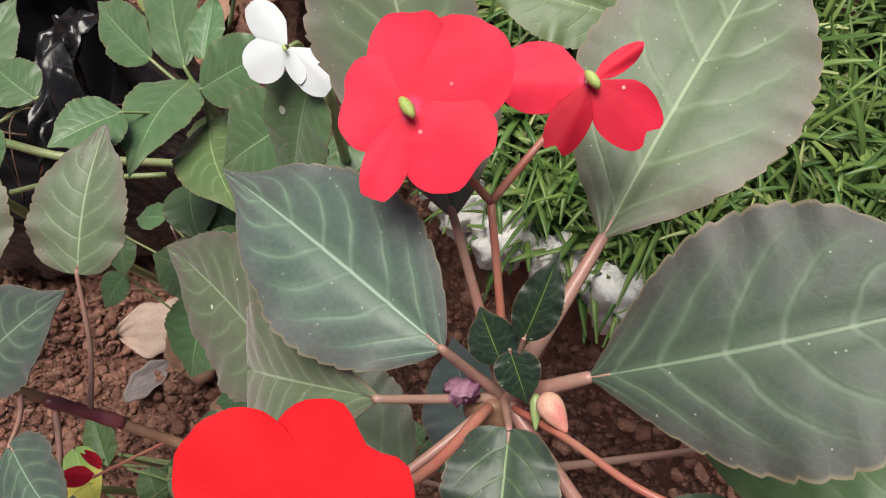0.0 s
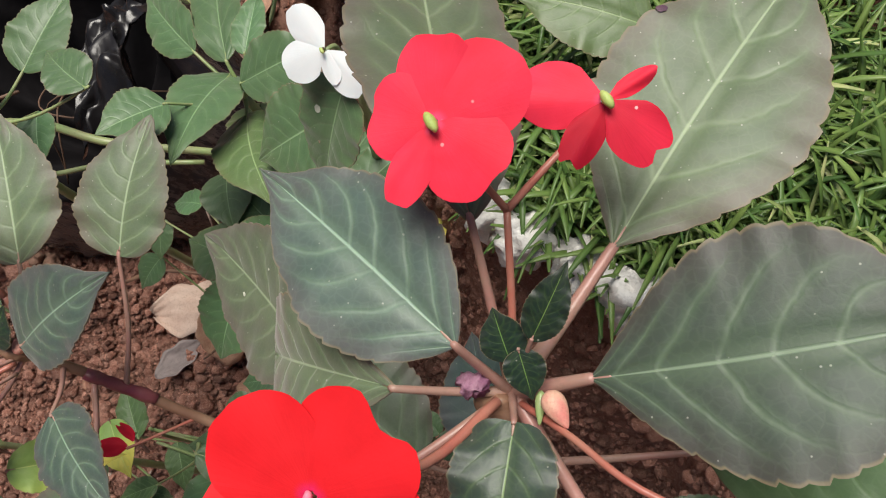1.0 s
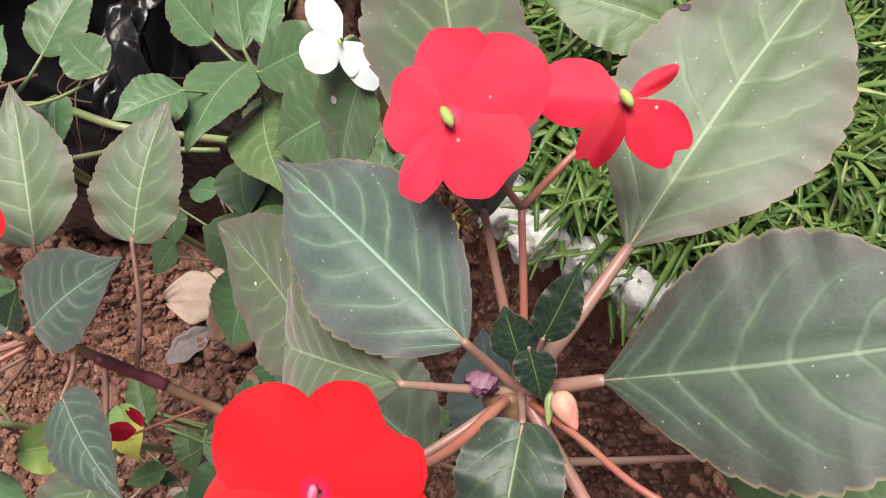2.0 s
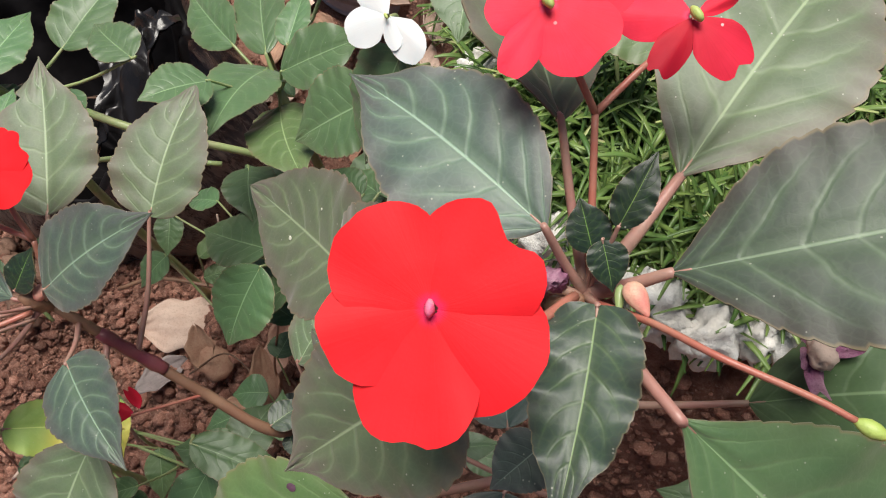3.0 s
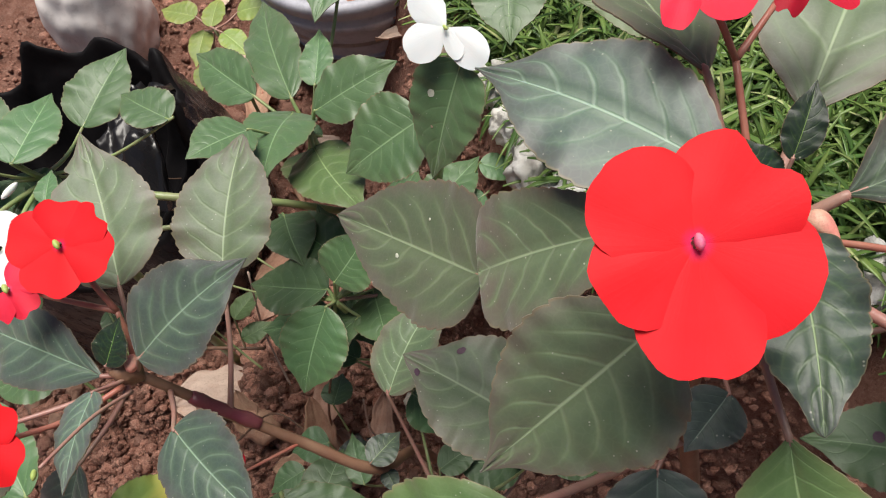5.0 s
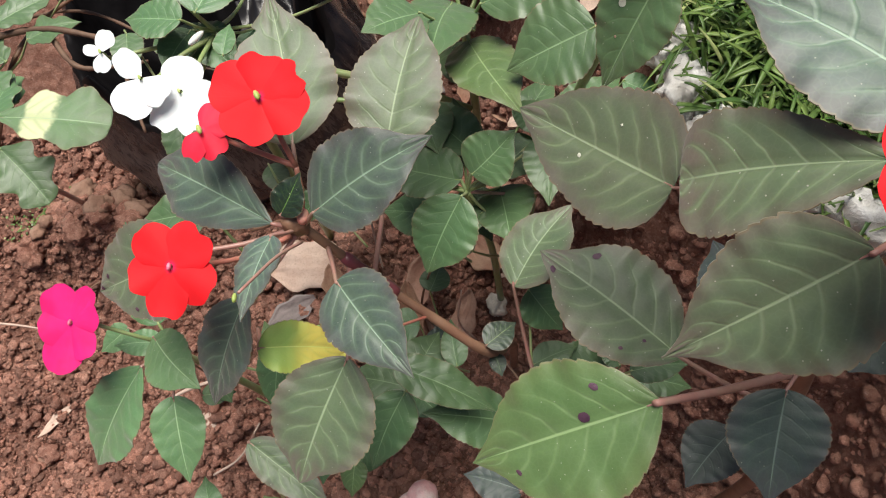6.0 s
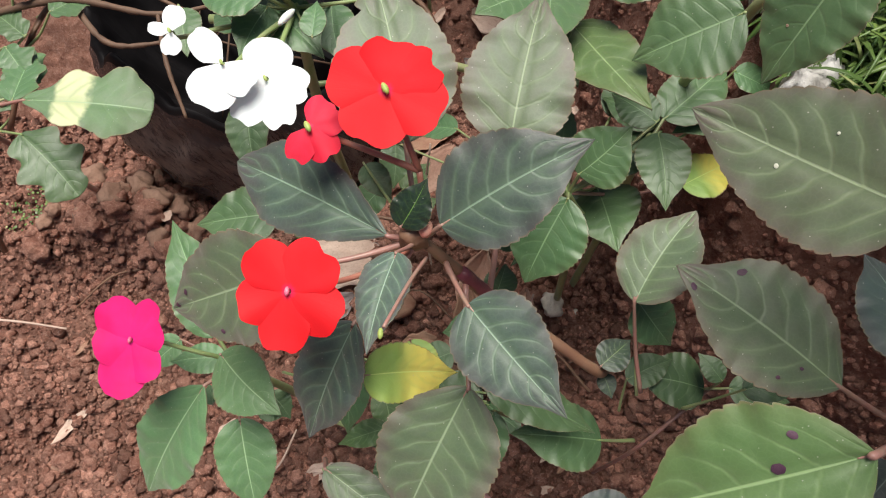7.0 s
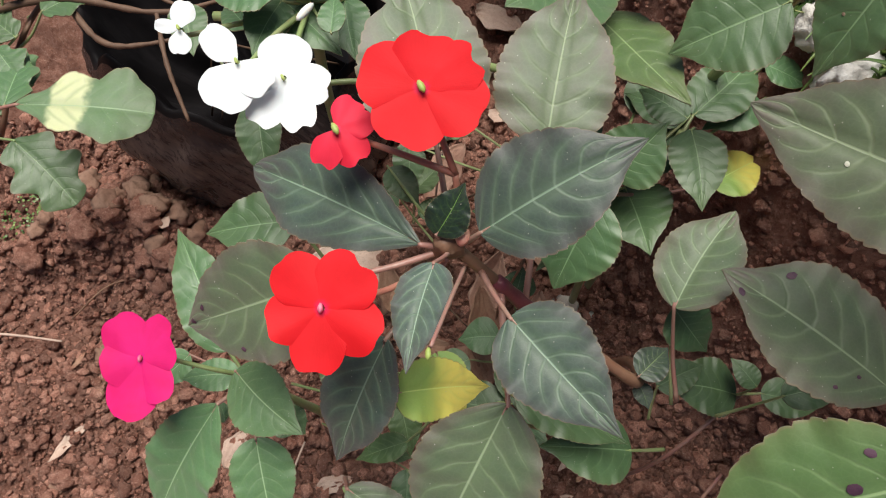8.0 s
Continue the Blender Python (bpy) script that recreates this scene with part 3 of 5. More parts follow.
leaf(main_plant, (0.1569, 0.0419, 0.4250), (0.2127, 0.1227, 0.4380), 0.0562, 5, "bronze", joint=main_hub, spots=[(0.62, -0.95, 0.0014, SPOT)], stalk=0.0020, arch=0.043, curl=0.004, low=1.14, high=1.44, bend=-0.007, wave=0.35)
leaf(main_plant, (0.0640, 0.0234, 0.3902), (0.0144, 0.0735, 0.3596), 0.0493, 37, "bronze", joint=(0.0752, 0.0137, 0.4160), stalk=0.0007, teeth=17, point=0.1, arch=-0.031, curl=-0.045, low=0.41, high=0.89, bend=-0.005, spots=[(0.55, -0.25, 0.0008, PALE_SPOT), (0.40, 0.45, 0.0005, PALE_SPOT)])
leaf(main_plant, (0.1073, 0.0029, 0.4456), (0.0625, 0.0184, 0.4045), 0.0374, 27, "bronze", joint=main_hub, point=0.0, arch=0.056, curl=0.004, low=0.88, high=0.27, bend=0.014)
leaf(main_plant, (0.1008, -0.0179, 0.4366), (0.0562, -0.0366, 0.3972), 0.0447, 29, "bronze", joint=main_hub, arch=0.050, curl=0.001, low=0.57, high=1.29, bend=0.010)
leaf(main_plant, (0.1332, -0.0033, 0.4433), (0.1253, -0.0478, 0.4428), 0.0234, -13, "sleek", joint=main_hub, wave=1.6, arch=0.050, curl=0.000, low=0.32, high=0.66, bend=-0.023)
leaf(main_plant, (0.1508, -0.0251, 0.4361), (0.2095, -0.0585, 0.3902), 0.0565, -17, "green", joint=main_hub, stalk=0.0018, stalk_material_=PETIOLE, arch=0.052, curl=0.002, low=1.24, high=0.88, bend=0.009)
leaf(main_plant, (0.1850, -0.0034, 0.3747), (0.2476, -0.0059, 0.4086), 0.0464, 4, "green", joint=(0.1270, -0.0090, 0.3850), stalk_material_=PETIOLE, arch=0.051, low=0.85, high=0.88, bend=-0.010)
leaf(main_plant, (0.1293, -0.0404, 0.4146), (0.1327, -0.0751, 0.3992), 0.0358, -41, "light", joint=(0.1290, -0.0030, 0.4220), stalk=0.0018, stalk_material_=PETIOLE, low=1.2, high=0.9)
leaf(main_plant, (0.1241, 0.0390, 0.4526), (0.1023, 0.1391, 0.4266), 0.0468, -22, "bronze", joint=main_hub, low=0.85, high=0.8)
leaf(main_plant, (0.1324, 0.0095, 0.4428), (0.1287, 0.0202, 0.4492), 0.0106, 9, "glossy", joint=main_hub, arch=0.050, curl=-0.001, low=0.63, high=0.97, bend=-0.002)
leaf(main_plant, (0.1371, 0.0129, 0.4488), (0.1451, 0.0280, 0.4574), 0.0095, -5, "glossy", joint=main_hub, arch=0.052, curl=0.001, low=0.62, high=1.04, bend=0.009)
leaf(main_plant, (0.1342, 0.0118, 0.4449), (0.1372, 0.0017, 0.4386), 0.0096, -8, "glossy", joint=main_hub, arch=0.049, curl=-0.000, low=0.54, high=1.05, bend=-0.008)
leaf(main_plant, (0.2082, -0.0354, 0.3289), (0.1676, -0.0214, 0.3211), 0.0316, -0, "green", joint=(0.2120, -0.0350, 0.3100), stalk=0.001, spots=[(0.45,0.2,0.002,SPOT)])
leaf(main_plant, (0.1253, -0.0231, 0.3944), (0.1106, -0.0361, 0.3899), 0.0176, 7, "blue", joint=(0.1270, -0.0110, 0.3900), arch=0.049, curl=0.000, low=0.57, high=1.02, bend=-0.001)
leaf(main_plant, (0.1142, 0.0017, 0.2982), (0.1056, 0.0541, 0.2817), 0.0367, 10, "blue", joint=(0.1290, -0.0085, 0.3320))
leaf(main_plant, (0.1143, -0.0279, 0.3308), (0.1092, -0.0674, 0.3134), 0.0373, 2, "blue", joint=(0.1290, -0.0085, 0.3320))
leaf(main_plant, (0.1102, -0.0333, 0.2736), (0.0899, -0.0587, 0.2663), 0.0267, -6, "blue", joint=(0.1430, -0.0190, 0.2500))
leaf(main_plant, (0.0200, -0.0594, 0.2014), (-0.0121, -0.0524, 0.1986), 0.0239, 0, "blue", joint=(0.0545, -0.0270, 0.1700))
leaf(main_plant, (0.0660, -0.0382, 0.3450), (-0.0018, -0.0584, 0.3022), 0.0559, 16, "light", joint=(0.1340, -0.0115, 0.3000), spots=[(0.34,0.12,0.0022,SPOT),(0.24,0.55,0.0016,SPOT),(0.75,-0.5,0.0011,SPOT)], stalk=0.0019, stalk_material_=PETIOLE, arch=0.046, curl=-0.001, low=0.82, high=1.14, bend=0.009)
leaf(main_plant, (0.0880, -0.0047, 0.2825), (0.0237, 0.0424, 0.2891), 0.0551, -6, "bronze", joint=(0.1430, -0.0190, 0.2500), spots=[(0.87,-0.6,0.0016,SPOT),(0.72,0.62,0.0018,SPOT),(0.3,-0.7,0.001,SPOT),(0.22,-0.3,0.0009,SPOT)], arch=0.047, curl=0.001, low=0.83, high=1.00, bend=-0.002)
leaf(main_plant, (0.0114, 0.0344, 0.2606), (0.0396, 0.0777, 0.2686), 0.0375, 20, "bronze", joint=(0.0235, 0.0030, 0.2100), arch=0.060, curl=0.006, low=0.60, high=0.89, bend=-0.021)
leaf(main_plant, (0.0195, 0.0436, 0.2317), (0.0395, 0.0275, 0.2112), 0.0258, -16, "green", joint=(0.0235, 0.0030, 0.2000))
left_plant = thing("balsam_plant", foot(0.012, 0.06), "balsam plant with dark leaves and scarlet flowers on a leaning stem", "plant", "flowering plants")
part("stem", tube("stem", [foot(0.012, 0.06), (0.0110, 0.0330, 0.1600), (-0.0003, 0.0070, 0.2330), (-0.0283, 0.0155, 0.2620), (-0.0550, 0.0260, 0.2860), left_hub], 0.0032, 0.0022, STEM_BROWN, n=34, sides=10, knots=0.06), left_plant, "long brown leaning stem")
part("stem_joint", tube("stem_joint", [(-0.0449, 0.0225, 0.2775), (-0.0550, 0.0258, 0.2865), (-0.0670, 0.0300, 0.3030)], 0.0034, 0.0031, STEM_PURPLE, n=10, knots=0.14), left_plant, "purple stem joint")
part("stem_tip", lump("stem_tip", (-0.0850, 0.0360, 0.3240), (0.006, 0.005, 0.007), STEM_BROWN, 0.35, 14, 3), left_plant, "swollen brown stem tip")
part("bud", lump("bud", (-0.0800, 0.0365, 0.3310), (0.0028, 0.004, 0.003), BUD, 0.2, 8, 2), left_plant, "pinkish bud")
part("old_stalk", tube("old_stalk", [(-0.0790, 0.0250, 0.3300), (-0.0820, 0.0090, 0.3500), (-0.0870, -0.0120, 0.3670)], 0.0008, 0.0006, PETIOLE, n=14), left_plant, "curved reddish flower stalk")
part("pod", lump("pod", (-0.0875, -0.0145, 0.3685), (0.0009, 0.0019, 0.0012), GREEN_EYE, 0.15, 3, 2), left_plant, "pale green pod end")
part("flower_remnant", petal_mesh((-0.0510, 0.0000, 0.2840), (0.1, -0.3, 0.9), (0.5, 0.8, 0.2), 120, 0.013, 0.009, 0.2, PETAL["crimson"], cup=0.5, ruffle=1.5), left_plant, "wilted crimson petal")
part("flower_remnant", petal_mesh((-0.0490, 0.0020, 0.2840), (-0.3, -0.3, 0.9), (0.5, 0.8, 0.2), 60, 0.010, 0.006, 0.2, PETAL["crimson"], cup=0.7, ruffle=1.8), left_plant, "wilted crimson petal")
part("old_stalk", tube("old_stalk", [(-0.0283, 0.0170, 0.2620), (-0.0407, 0.0070, 0.2750), (-0.0520, -0.0010, 0.2840)], 0.0008, 0.0007, STEM_RED, n=10), left_plant, "thin reddish flower stalk")
leaf(left_plant, (-0.0740, 0.0350, 0.3378), (-0.0221, 0.0571, 0.3657), 0.0398, -16, "dark", joint=left_hub, arch=0.060, curl=0.007, low=0.65, high=1.07, bend=-0.012)
leaf(left_plant, (-0.0493, 0.0790, 0.3214), (-0.0382, 0.1429, 0.3348), 0.0459, -0, "bronze", joint=(-0.0550, 0.0260, 0.2880), arch=0.057, curl=0.002, low=0.41, high=0.82, bend=-0.012)
leaf(left_plant, (-0.0909, 0.0733, 0.3295), (-0.1100, 0.1467, 0.3475), 0.0501, -3, "bronze", joint=left_hub, bite=(0.72,-1,0.35), arch=0.036, curl=-0.008, low=0.65, high=1.23, bend=0.027)
leaf(left_plant, (-0.0948, 0.0350, 0.3258), (-0.1664, 0.0745, 0.3069), 0.0362, 26, "dark", joint=left_hub, arch=0.055, curl=0.003, low=0.96, high=0.76, bend=0.018)
leaf(left_plant, (-0.0630, 0.0093, 0.3254), (-0.0262, -0.0299, 0.3242), 0.0351, -19, "dark", joint=(-0.0730, 0.0310, 0.3100), arch=0.051, curl=0.001, low=0.51, high=1.13, bend=0.000)
leaf(left_plant, (-0.0616, -0.0149, 0.2926), (-0.0876, -0.0668, 0.2495), 0.0501, 10, "bronze", joint=(-0.0650, 0.0270, 0.2980), arch=0.055, curl=0.001, low=0.71, high=0.92, bend=0.013)
leaf(left_plant, (-0.1061, 0.0031, 0.3146), (-0.1275, -0.0361, 0.2726), 0.0306, -5, "dark", joint=left_hub, arch=0.053, curl=0.001, low=0.67, high=1.01, bend=0.003)
leaf(left_plant, (-0.0889, 0.0229, 0.3404), (-0.0965, -0.0140, 0.3372), 0.0210, -19, "dark", joint=left_hub, arch=0.055, curl=0.003, low=0.53, high=1.05, bend=0.005)
leaf(left_plant, (-0.0891, 0.0353, 0.3341), (-0.0794, 0.0500, 0.3459), 0.0159, -9, "glossy", joint=left_hub)
leaf(left_plant, (-0.1296, 0.0203, 0.3249), (-0.1886, 0.0119, 0.2902), 0.0462, 30, "bronze", joint=left_hub, spots=[(0.80,0.45,0.0012,SPOT),(0.93,0.2,0.0012,SPOT),(0.6,-0.75,0.001,SPOT)], point=0.05, arch=0.051, curl=-0.000, low=0.59, high=1.01, bend=-0.000)
leaf(left_plant, (-0.1628, 0.0757, 0.2499), (-0.2084, 0.0713, 0.2401), 0.0312, 9, "green", joint=(-0.1490, 0.0630, 0.2200))
leaf(left_plant, (-0.2002, 0.0209, 0.2058), (-0.2380, 0.0869, 0.2071), 0.0326, 3, "green", joint=(-0.1890, 0.0030, 0.1900), arch=0.049, curl=-0.002, low=0.54, high=1.07, bend=0.002)
leaf(left_plant, (-0.1045, -0.0124, 0.2911), (-0.0679, -0.0019, 0.2568), 0.0251, -19, "yellow", joint=(-0.1140, 0.0030, 0.2700), arch=0.044, curl=-0.002, low=0.48, high=1.11, bend=-0.021)
leaf(left_plant, (-0.1112, -0.0136, 0.1436), (-0.1412, -0.0245, 0.1363), 0.0163, -2, "light", joint=(-0.0990, 0.0030, 0.1200))
leaf(left_plant, (-0.1119, 0.0783, 0.3010), (-0.0984, 0.0619, 0.2990), 0.0131, -1, "green", joint=left_hub)
leaf(left_plant, (-0.0922, 0.0163, 0.2386), (-0.0777, -0.0126, 0.2324), 0.0208, 4, "yellow", joint=(-0.0890, 0.0030, 0.2000))
leaf(left_plant, (-0.1249, 0.0142, 0.2021), (-0.1286, -0.0228, 0.1768), 0.0241, -4, "green", joint=(-0.0990, 0.0130, 0.2000))
leaf(left_plant, (-0.0559, 0.0073, 0.1939), (-0.0292, 0.0021, 0.1860), 0.0177, -0, "green", joint=(-0.0590, 0.0130, 0.1800))
young_plant = thing("balsam_plant", foot(-0.15, 0.0), "young light-green balsam plant with one magenta flower", "plant", "flowering plants")
part("stem", tube("stem", [foot(-0.15, 0.0), (-0.1640, 0.0030, 0.1200), young_hub], 0.0032, 0.002, PETIOLE_GREEN, n=16), young_plant)
leaf(young_plant, (-0.1964, -0.0083, 0.2214), (-0.2366, -0.0587, 0.1697), 0.0413, 2, "fresh", joint=young_hub, arch=0.062, curl=0.002, low=0.84, high=0.94, bend=0.001)
leaf(young_plant, (-0.1789, -0.0222, 0.2112), (-0.1695, -0.0666, 0.1862), 0.0314, 2, "fresh", joint=young_hub, arch=0.051, curl=-0.002, low=0.53, high=1.06, bend=0.000)
leaf(young_plant, (-0.1845, 0.0044, 0.2380), (-0.1480, -0.0239, 0.2465), 0.0305, -16, "fresh", joint=young_hub, arch=0.053, curl=-0.002, low=0.65, high=1.00, bend=0.019)
leaf(young_plant, (-0.1889, 0.0069, 0.2182), (-0.2189, 0.0039, 0.2156), 0.0166, -2, "fresh", joint=young_hub)
leaf(young_plant, (-0.2050, -0.0116, 0.1808), (-0.2106, 0.0002, 0.1792), 0.0084, -1, "fresh", joint=young_hub)
leaf(young_plant, (-0.1907, -0.0088, 0.1468), (-0.1692, -0.0043, 0.1431), 0.0151, -1, "fresh", joint=young_hub)
leaf(young_plant, (-0.2227, 0.0199, 0.1992), (-0.2410, 0.0058, 0.1908), 0.0175, 4, "fresh", joint=young_hub)
leaf(young_plant, (-0.1822, 0.0014, 0.1537), (-0.1695, -0.0125, 0.1460), 0.0153, 2, "fresh", joint=young_hub)
low_plant = thing("seedling", foot(0.03, -0.02), "low green seedling with rounded leaves under the tall plants", "plant", "flowering plants")
part("stem", tube("stem", [foot(0.03, -0.02), (0.0390, -0.0140, 0.1200), (0.0763, 0.0190, 0.1500)], 0.0014, 0.0011, PETIOLE, n=14), low_plant)
part("stem", tube("stem", [foot(-0.13, 0.02), (-0.136, 0.02, 0.08), (-0.1340, 0.0230, 0.1250)], 0.0014, 0.0011, PETIOLE_GREEN, n=14), low_plant)
part("stem", tube("stem", [foot(-0.12, -0.09), (-0.13, -0.08, 0.08), (-0.1390, -0.0420, 0.1800)], 0.0014, 0.0011, PETIOLE_GREEN, n=14), low_plant)
leaf(low_plant, (0.0121, -0.0151, 0.1563), (-0.0401, -0.0170, 0.1769), 0.0374, -3, "green", joint=(0.0338, -0.0120, 0.1400))
leaf(low_plant, (-0.0543, 0.0020, 0.2116), (0.0039, -0.0156, 0.1879), 0.0254, 6, "green", joint=(-0.0590, 0.0080, 0.2000))
leaf(low_plant, (-0.0494, -0.0077, 0.1910), (-0.0679, -0.0500, 0.1685), 0.0302, 1, "green", joint=(-0.0386, -0.0070, 0.1700))
leaf(low_plant, (-0.0850, -0.0414, 0.1398), (-0.0863, -0.0644, 0.1300), 0.0172, 2, "light", joint=(-0.0890, -0.0270, 0.1200))
leaf(low_plant, (-0.1344, -0.0431, 0.2001), (-0.0817, -0.0768, 0.1899), 0.0236, -2, "bronze", joint=(-0.1390, -0.0370, 0.1800))
leaf(low_plant, (-0.1654, -0.0840, 0.1514), (-0.1772, -0.0593, 0.1486), 0.0182, -1, "green", joint=(-0.1590, -0.0970, 0.1300))
leaf(low_plant, (-0.1252, -0.0865, 0.1527), (-0.1410, -0.0674, 0.1374), 0.0234, -7, "light", joint=(-0.1190, -0.0970, 0.1300))
leaf(low_plant, (0.0708, 0.0171, 0.1580), (0.0296, 0.0208, 0.1650), 0.0329, 1, "green", joint=(0.0763, 0.0190, 0.1500))
leaf(low_plant, (0.0760, 0.0185, 0.1749), (0.0637, 0.0336, 0.1751), 0.0136, 5, "green", joint=(0.0763, 0.0190, 0.1500))
leaf(low_plant, (0.0881, 0.0202, 0.1481), (0.1252, 0.0150, 0.1419), 0.0227, 0, "green", joint=(0.0763, 0.0190, 0.1500))
leaf(low_plant, (-0.0016, 0.0074, 0.2441), (0.0133, 0.0219, 0.2399), 0.0163, -1, "sleek", joint=(-0.0034, 0.0060, 0.2340))
leaf(low_plant, (0.0024, 0.0081, 0.2246), (0.0070, -0.0035, 0.2224), 0.0094, -4, "sleek", joint=(-0.0003, 0.0060, 0.2260))
leaf(low_plant, (-0.0555, 0.0060, 0.1387), (-0.1007, 0.0125, 0.1313), 0.0285, 0, "green", joint=(-0.1340, 0.0230, 0.1200))
leaf(low_plant, (-0.0519, 0.0100, 0.1431), (-0.0384, 0.0451, 0.1369), 0.0314, -9, "green", joint=(-0.1340, 0.0230, 0.1200))
leaf(low_plant, (-0.0675, -0.0039, 0.1277), (-0.0919, -0.0537, 0.1123), 0.0361, 4, "green", joint=(-0.135,0.015,0.11))
leaf(low_plant, (-0.0533, 0.0056, 0.1318), (-0.0305, -0.0120, 0.1383), 0.0244, 4, "green", joint=(-0.1340, 0.0230, 0.1200))
leaf(low_plant, (-0.1214, 0.0156, 0.1081), (-0.1121, -0.0181, 0.1019), 0.0220, 0, "light", joint=(-0.16,0.02,0.09))
leaf(low_plant, (-0.1136, -0.0263, 0.1077), (-0.1131, -0.0558, 0.1023), 0.0193, 1, "green", joint=(-0.16,0.0,0.09))
leaf(low_plant, (-0.1242, -0.0184, 0.1256), (-0.1095, -0.0210, 0.1244), 0.0101, 0, "light", joint=(-0.17,0.0,0.1))
leaf(low_plant, (-0.1561, 0.0181, 0.1001), (-0.1754, 0.0584, 0.0999), 0.0248, 3, "light", joint=(-0.2,0.03,0.07))
leaf(low_plant, (0.0244, 0.0171, 0.1713), (0.0516, 0.0309, 0.1687), 0.0191, -0, "green", joint=(0.0235, 0.0030, 0.1500))
leaf(low_plant, (0.0777, 0.0089, 0.2001), (0.1117, 0.0155, 0.1999), 0.0183, 3, "green", joint=(0.0545, 0.0030, 0.1700))
leaf(low_plant, (-0.0234, 0.0186, 0.1501), (-0.0301, 0.0508, 0.1499), 0.0175, -0, "green", joint=(-0.0179, 0.0230, 0.1200))
leaf(low_plant, (-0.0580, 0.0620, 0.0950), (-0.0860, 0.0600, 0.0900), 0.0260, 4, "green", joint=(-0.052, 0.052, 0.075))
leaf(low_plant, (-0.0780, 0.0480, 0.0850), (-0.1040, 0.0360, 0.0800), 0.0240, -3, "green", joint=(-0.060, 0.050, 0.070))
leaf(low_plant, (-0.0500, 0.0820, 0.1150), (-0.0440, 0.1060, 0.1100), 0.0230, 6, "green", joint=(-0.045, 0.070, 0.09))
leaf(low_plant, (-0.0300, 0.0560, 0.0900), (-0.0560, 0.0480, 0.1000), 0.0200, 4, "blue", joint=(-0.020, 0.050, 0.075))
leaf(low_plant, (-0.1180, 0.1500, 0.1300), (-0.1000, 0.1720, 0.1300), 0.0190, 8, "light", joint=(-0.120, 0.140, 0.100))
leaf(low_plant, (-0.1150, 0.1380, 0.1200), (-0.0930, 0.1500, 0.1180), 0.0160, -6, "light", joint=(-0.120, 0.140, 0.100))
leaf(low_plant, (-0.0350, 0.1060, 0.1450), (-0.0560, 0.1250, 0.1380), 0.0230, 5, "green", joint=(-0.02, 0.10, 0.13))
mid_plant = thing("balsam_plant", foot(0.0, 0.11), "small dark-green balsam plant between the taller ones", "plant", "flowering plants")
part("stem", tube("stem", [foot(0.0, 0.11), (-0.0055, 0.1030, 0.1500), mid_hub], 0.003, 0.002, PETIOLE_GREEN, n=16), mid_plant)
part("stem", tube("stem", [foot(0.01, 0.12), (0.0193, 0.1250, 0.1500), (0.0245, 0.1280, 0.2500)], 0.003, 0.002, PETIOLE_GREEN, n=16), mid_plant)
leaf(mid_plant, (-0.0186, 0.0862, 0.2588), (-0.0374, 0.0508, 0.2323), 0.0387, 1, "green", joint=mid_hub, arch=0.055, curl=0.005, low=0.62, high=0.90, bend=0.009)
leaf(mid_plant, (-0.0159, 0.1278, 0.2359), (-0.0564, 0.1711, 0.2240), 0.0336, 1, "green", joint=mid_hub)
leaf(mid_plant, (-0.0138, 0.0985, 0.2605), (0.0093, 0.1153, 0.2802), 0.0325, -16, "green", joint=mid_hub)
leaf(mid_plant, (-0.0207, 0.1031, 0.2452), (-0.0717, 0.1242, 0.2246), 0.0356, 2, "green", joint=mid_hub)
leaf(mid_plant, (-0.0212, 0.1143, 0.2135), (-0.0029, 0.0826, 0.2064), 0.0276, -3, "green", joint=mid_hub)
leaf(mid_plant, (-0.0298, 0.1014, 0.1990), (-0.0783, 0.1140, 0.1810), 0.0366, 4, "green", joint=mid_hub)
leaf(mid_plant, (0.0006, 0.1091, 0.2266), (0.0094, 0.0690, 0.2339), 0.0366, -17, "green", joint=mid_hub)
leaf(mid_plant, (0.0255, 0.1227, 0.2621), (0.0285, 0.0822, 0.2570), 0.0269, -6, "green", joint=mid_hub)
leaf(mid_plant, (0.0200, 0.1308, 0.2458), (-0.0056, 0.1021, 0.2442), 0.0272, 4, "green", joint=mid_hub)
leaf(mid_plant, (0.0505, 0.1210, 0.2087), (0.0833, 0.1426, 0.2005), 0.0283, -4, "yellow", joint=mid_hub)
leaf(mid_plant, (-0.0071, 0.0921, 0.2293), (-0.0440, 0.0676, 0.2101), 0.0211, -6, "green", joint=mid_hub)
leaf(mid_plant, (0.0274, 0.1349, 0.2525), (0.0056, 0.1548, 0.2475), 0.0212, 9, "green", joint=mid_hub)
leaf(mid_plant, (0.0714, 0.1568, 0.2356), (0.0400, 0.1394, 0.2344), 0.0247, 4, "green", joint=mid_hub)
leaf(mid_plant, (-0.0782, 0.1560, 0.2034), (-0.1069, 0.1636, 0.1881), 0.0188, -2, "green", joint=mid_hub)
leaf(mid_plant, (-0.1172, 0.1547, 0.1872), (-0.1176, 0.1284, 0.1744), 0.0202, 5, "green", joint=mid_hub)
leaf(mid_plant, (-0.1275, 0.1371, 0.1579), (-0.1468, 0.1178, 0.1439), 0.0218, 11, "green", joint=(-0.0990, 0.1130, 0.1200))
leaf(mid_plant, (-0.0500, 0.1636, 0.2325), (-0.0348, 0.1213, 0.2416), 0.0322, 6, "green", joint=mid_hub)
leaf(mid_plant, (0.0340, 0.1438, 0.2410), (0.0714, 0.1822, 0.2390), 0.0323, 2, "green", joint=(0.0245, 0.1280, 0.2400))
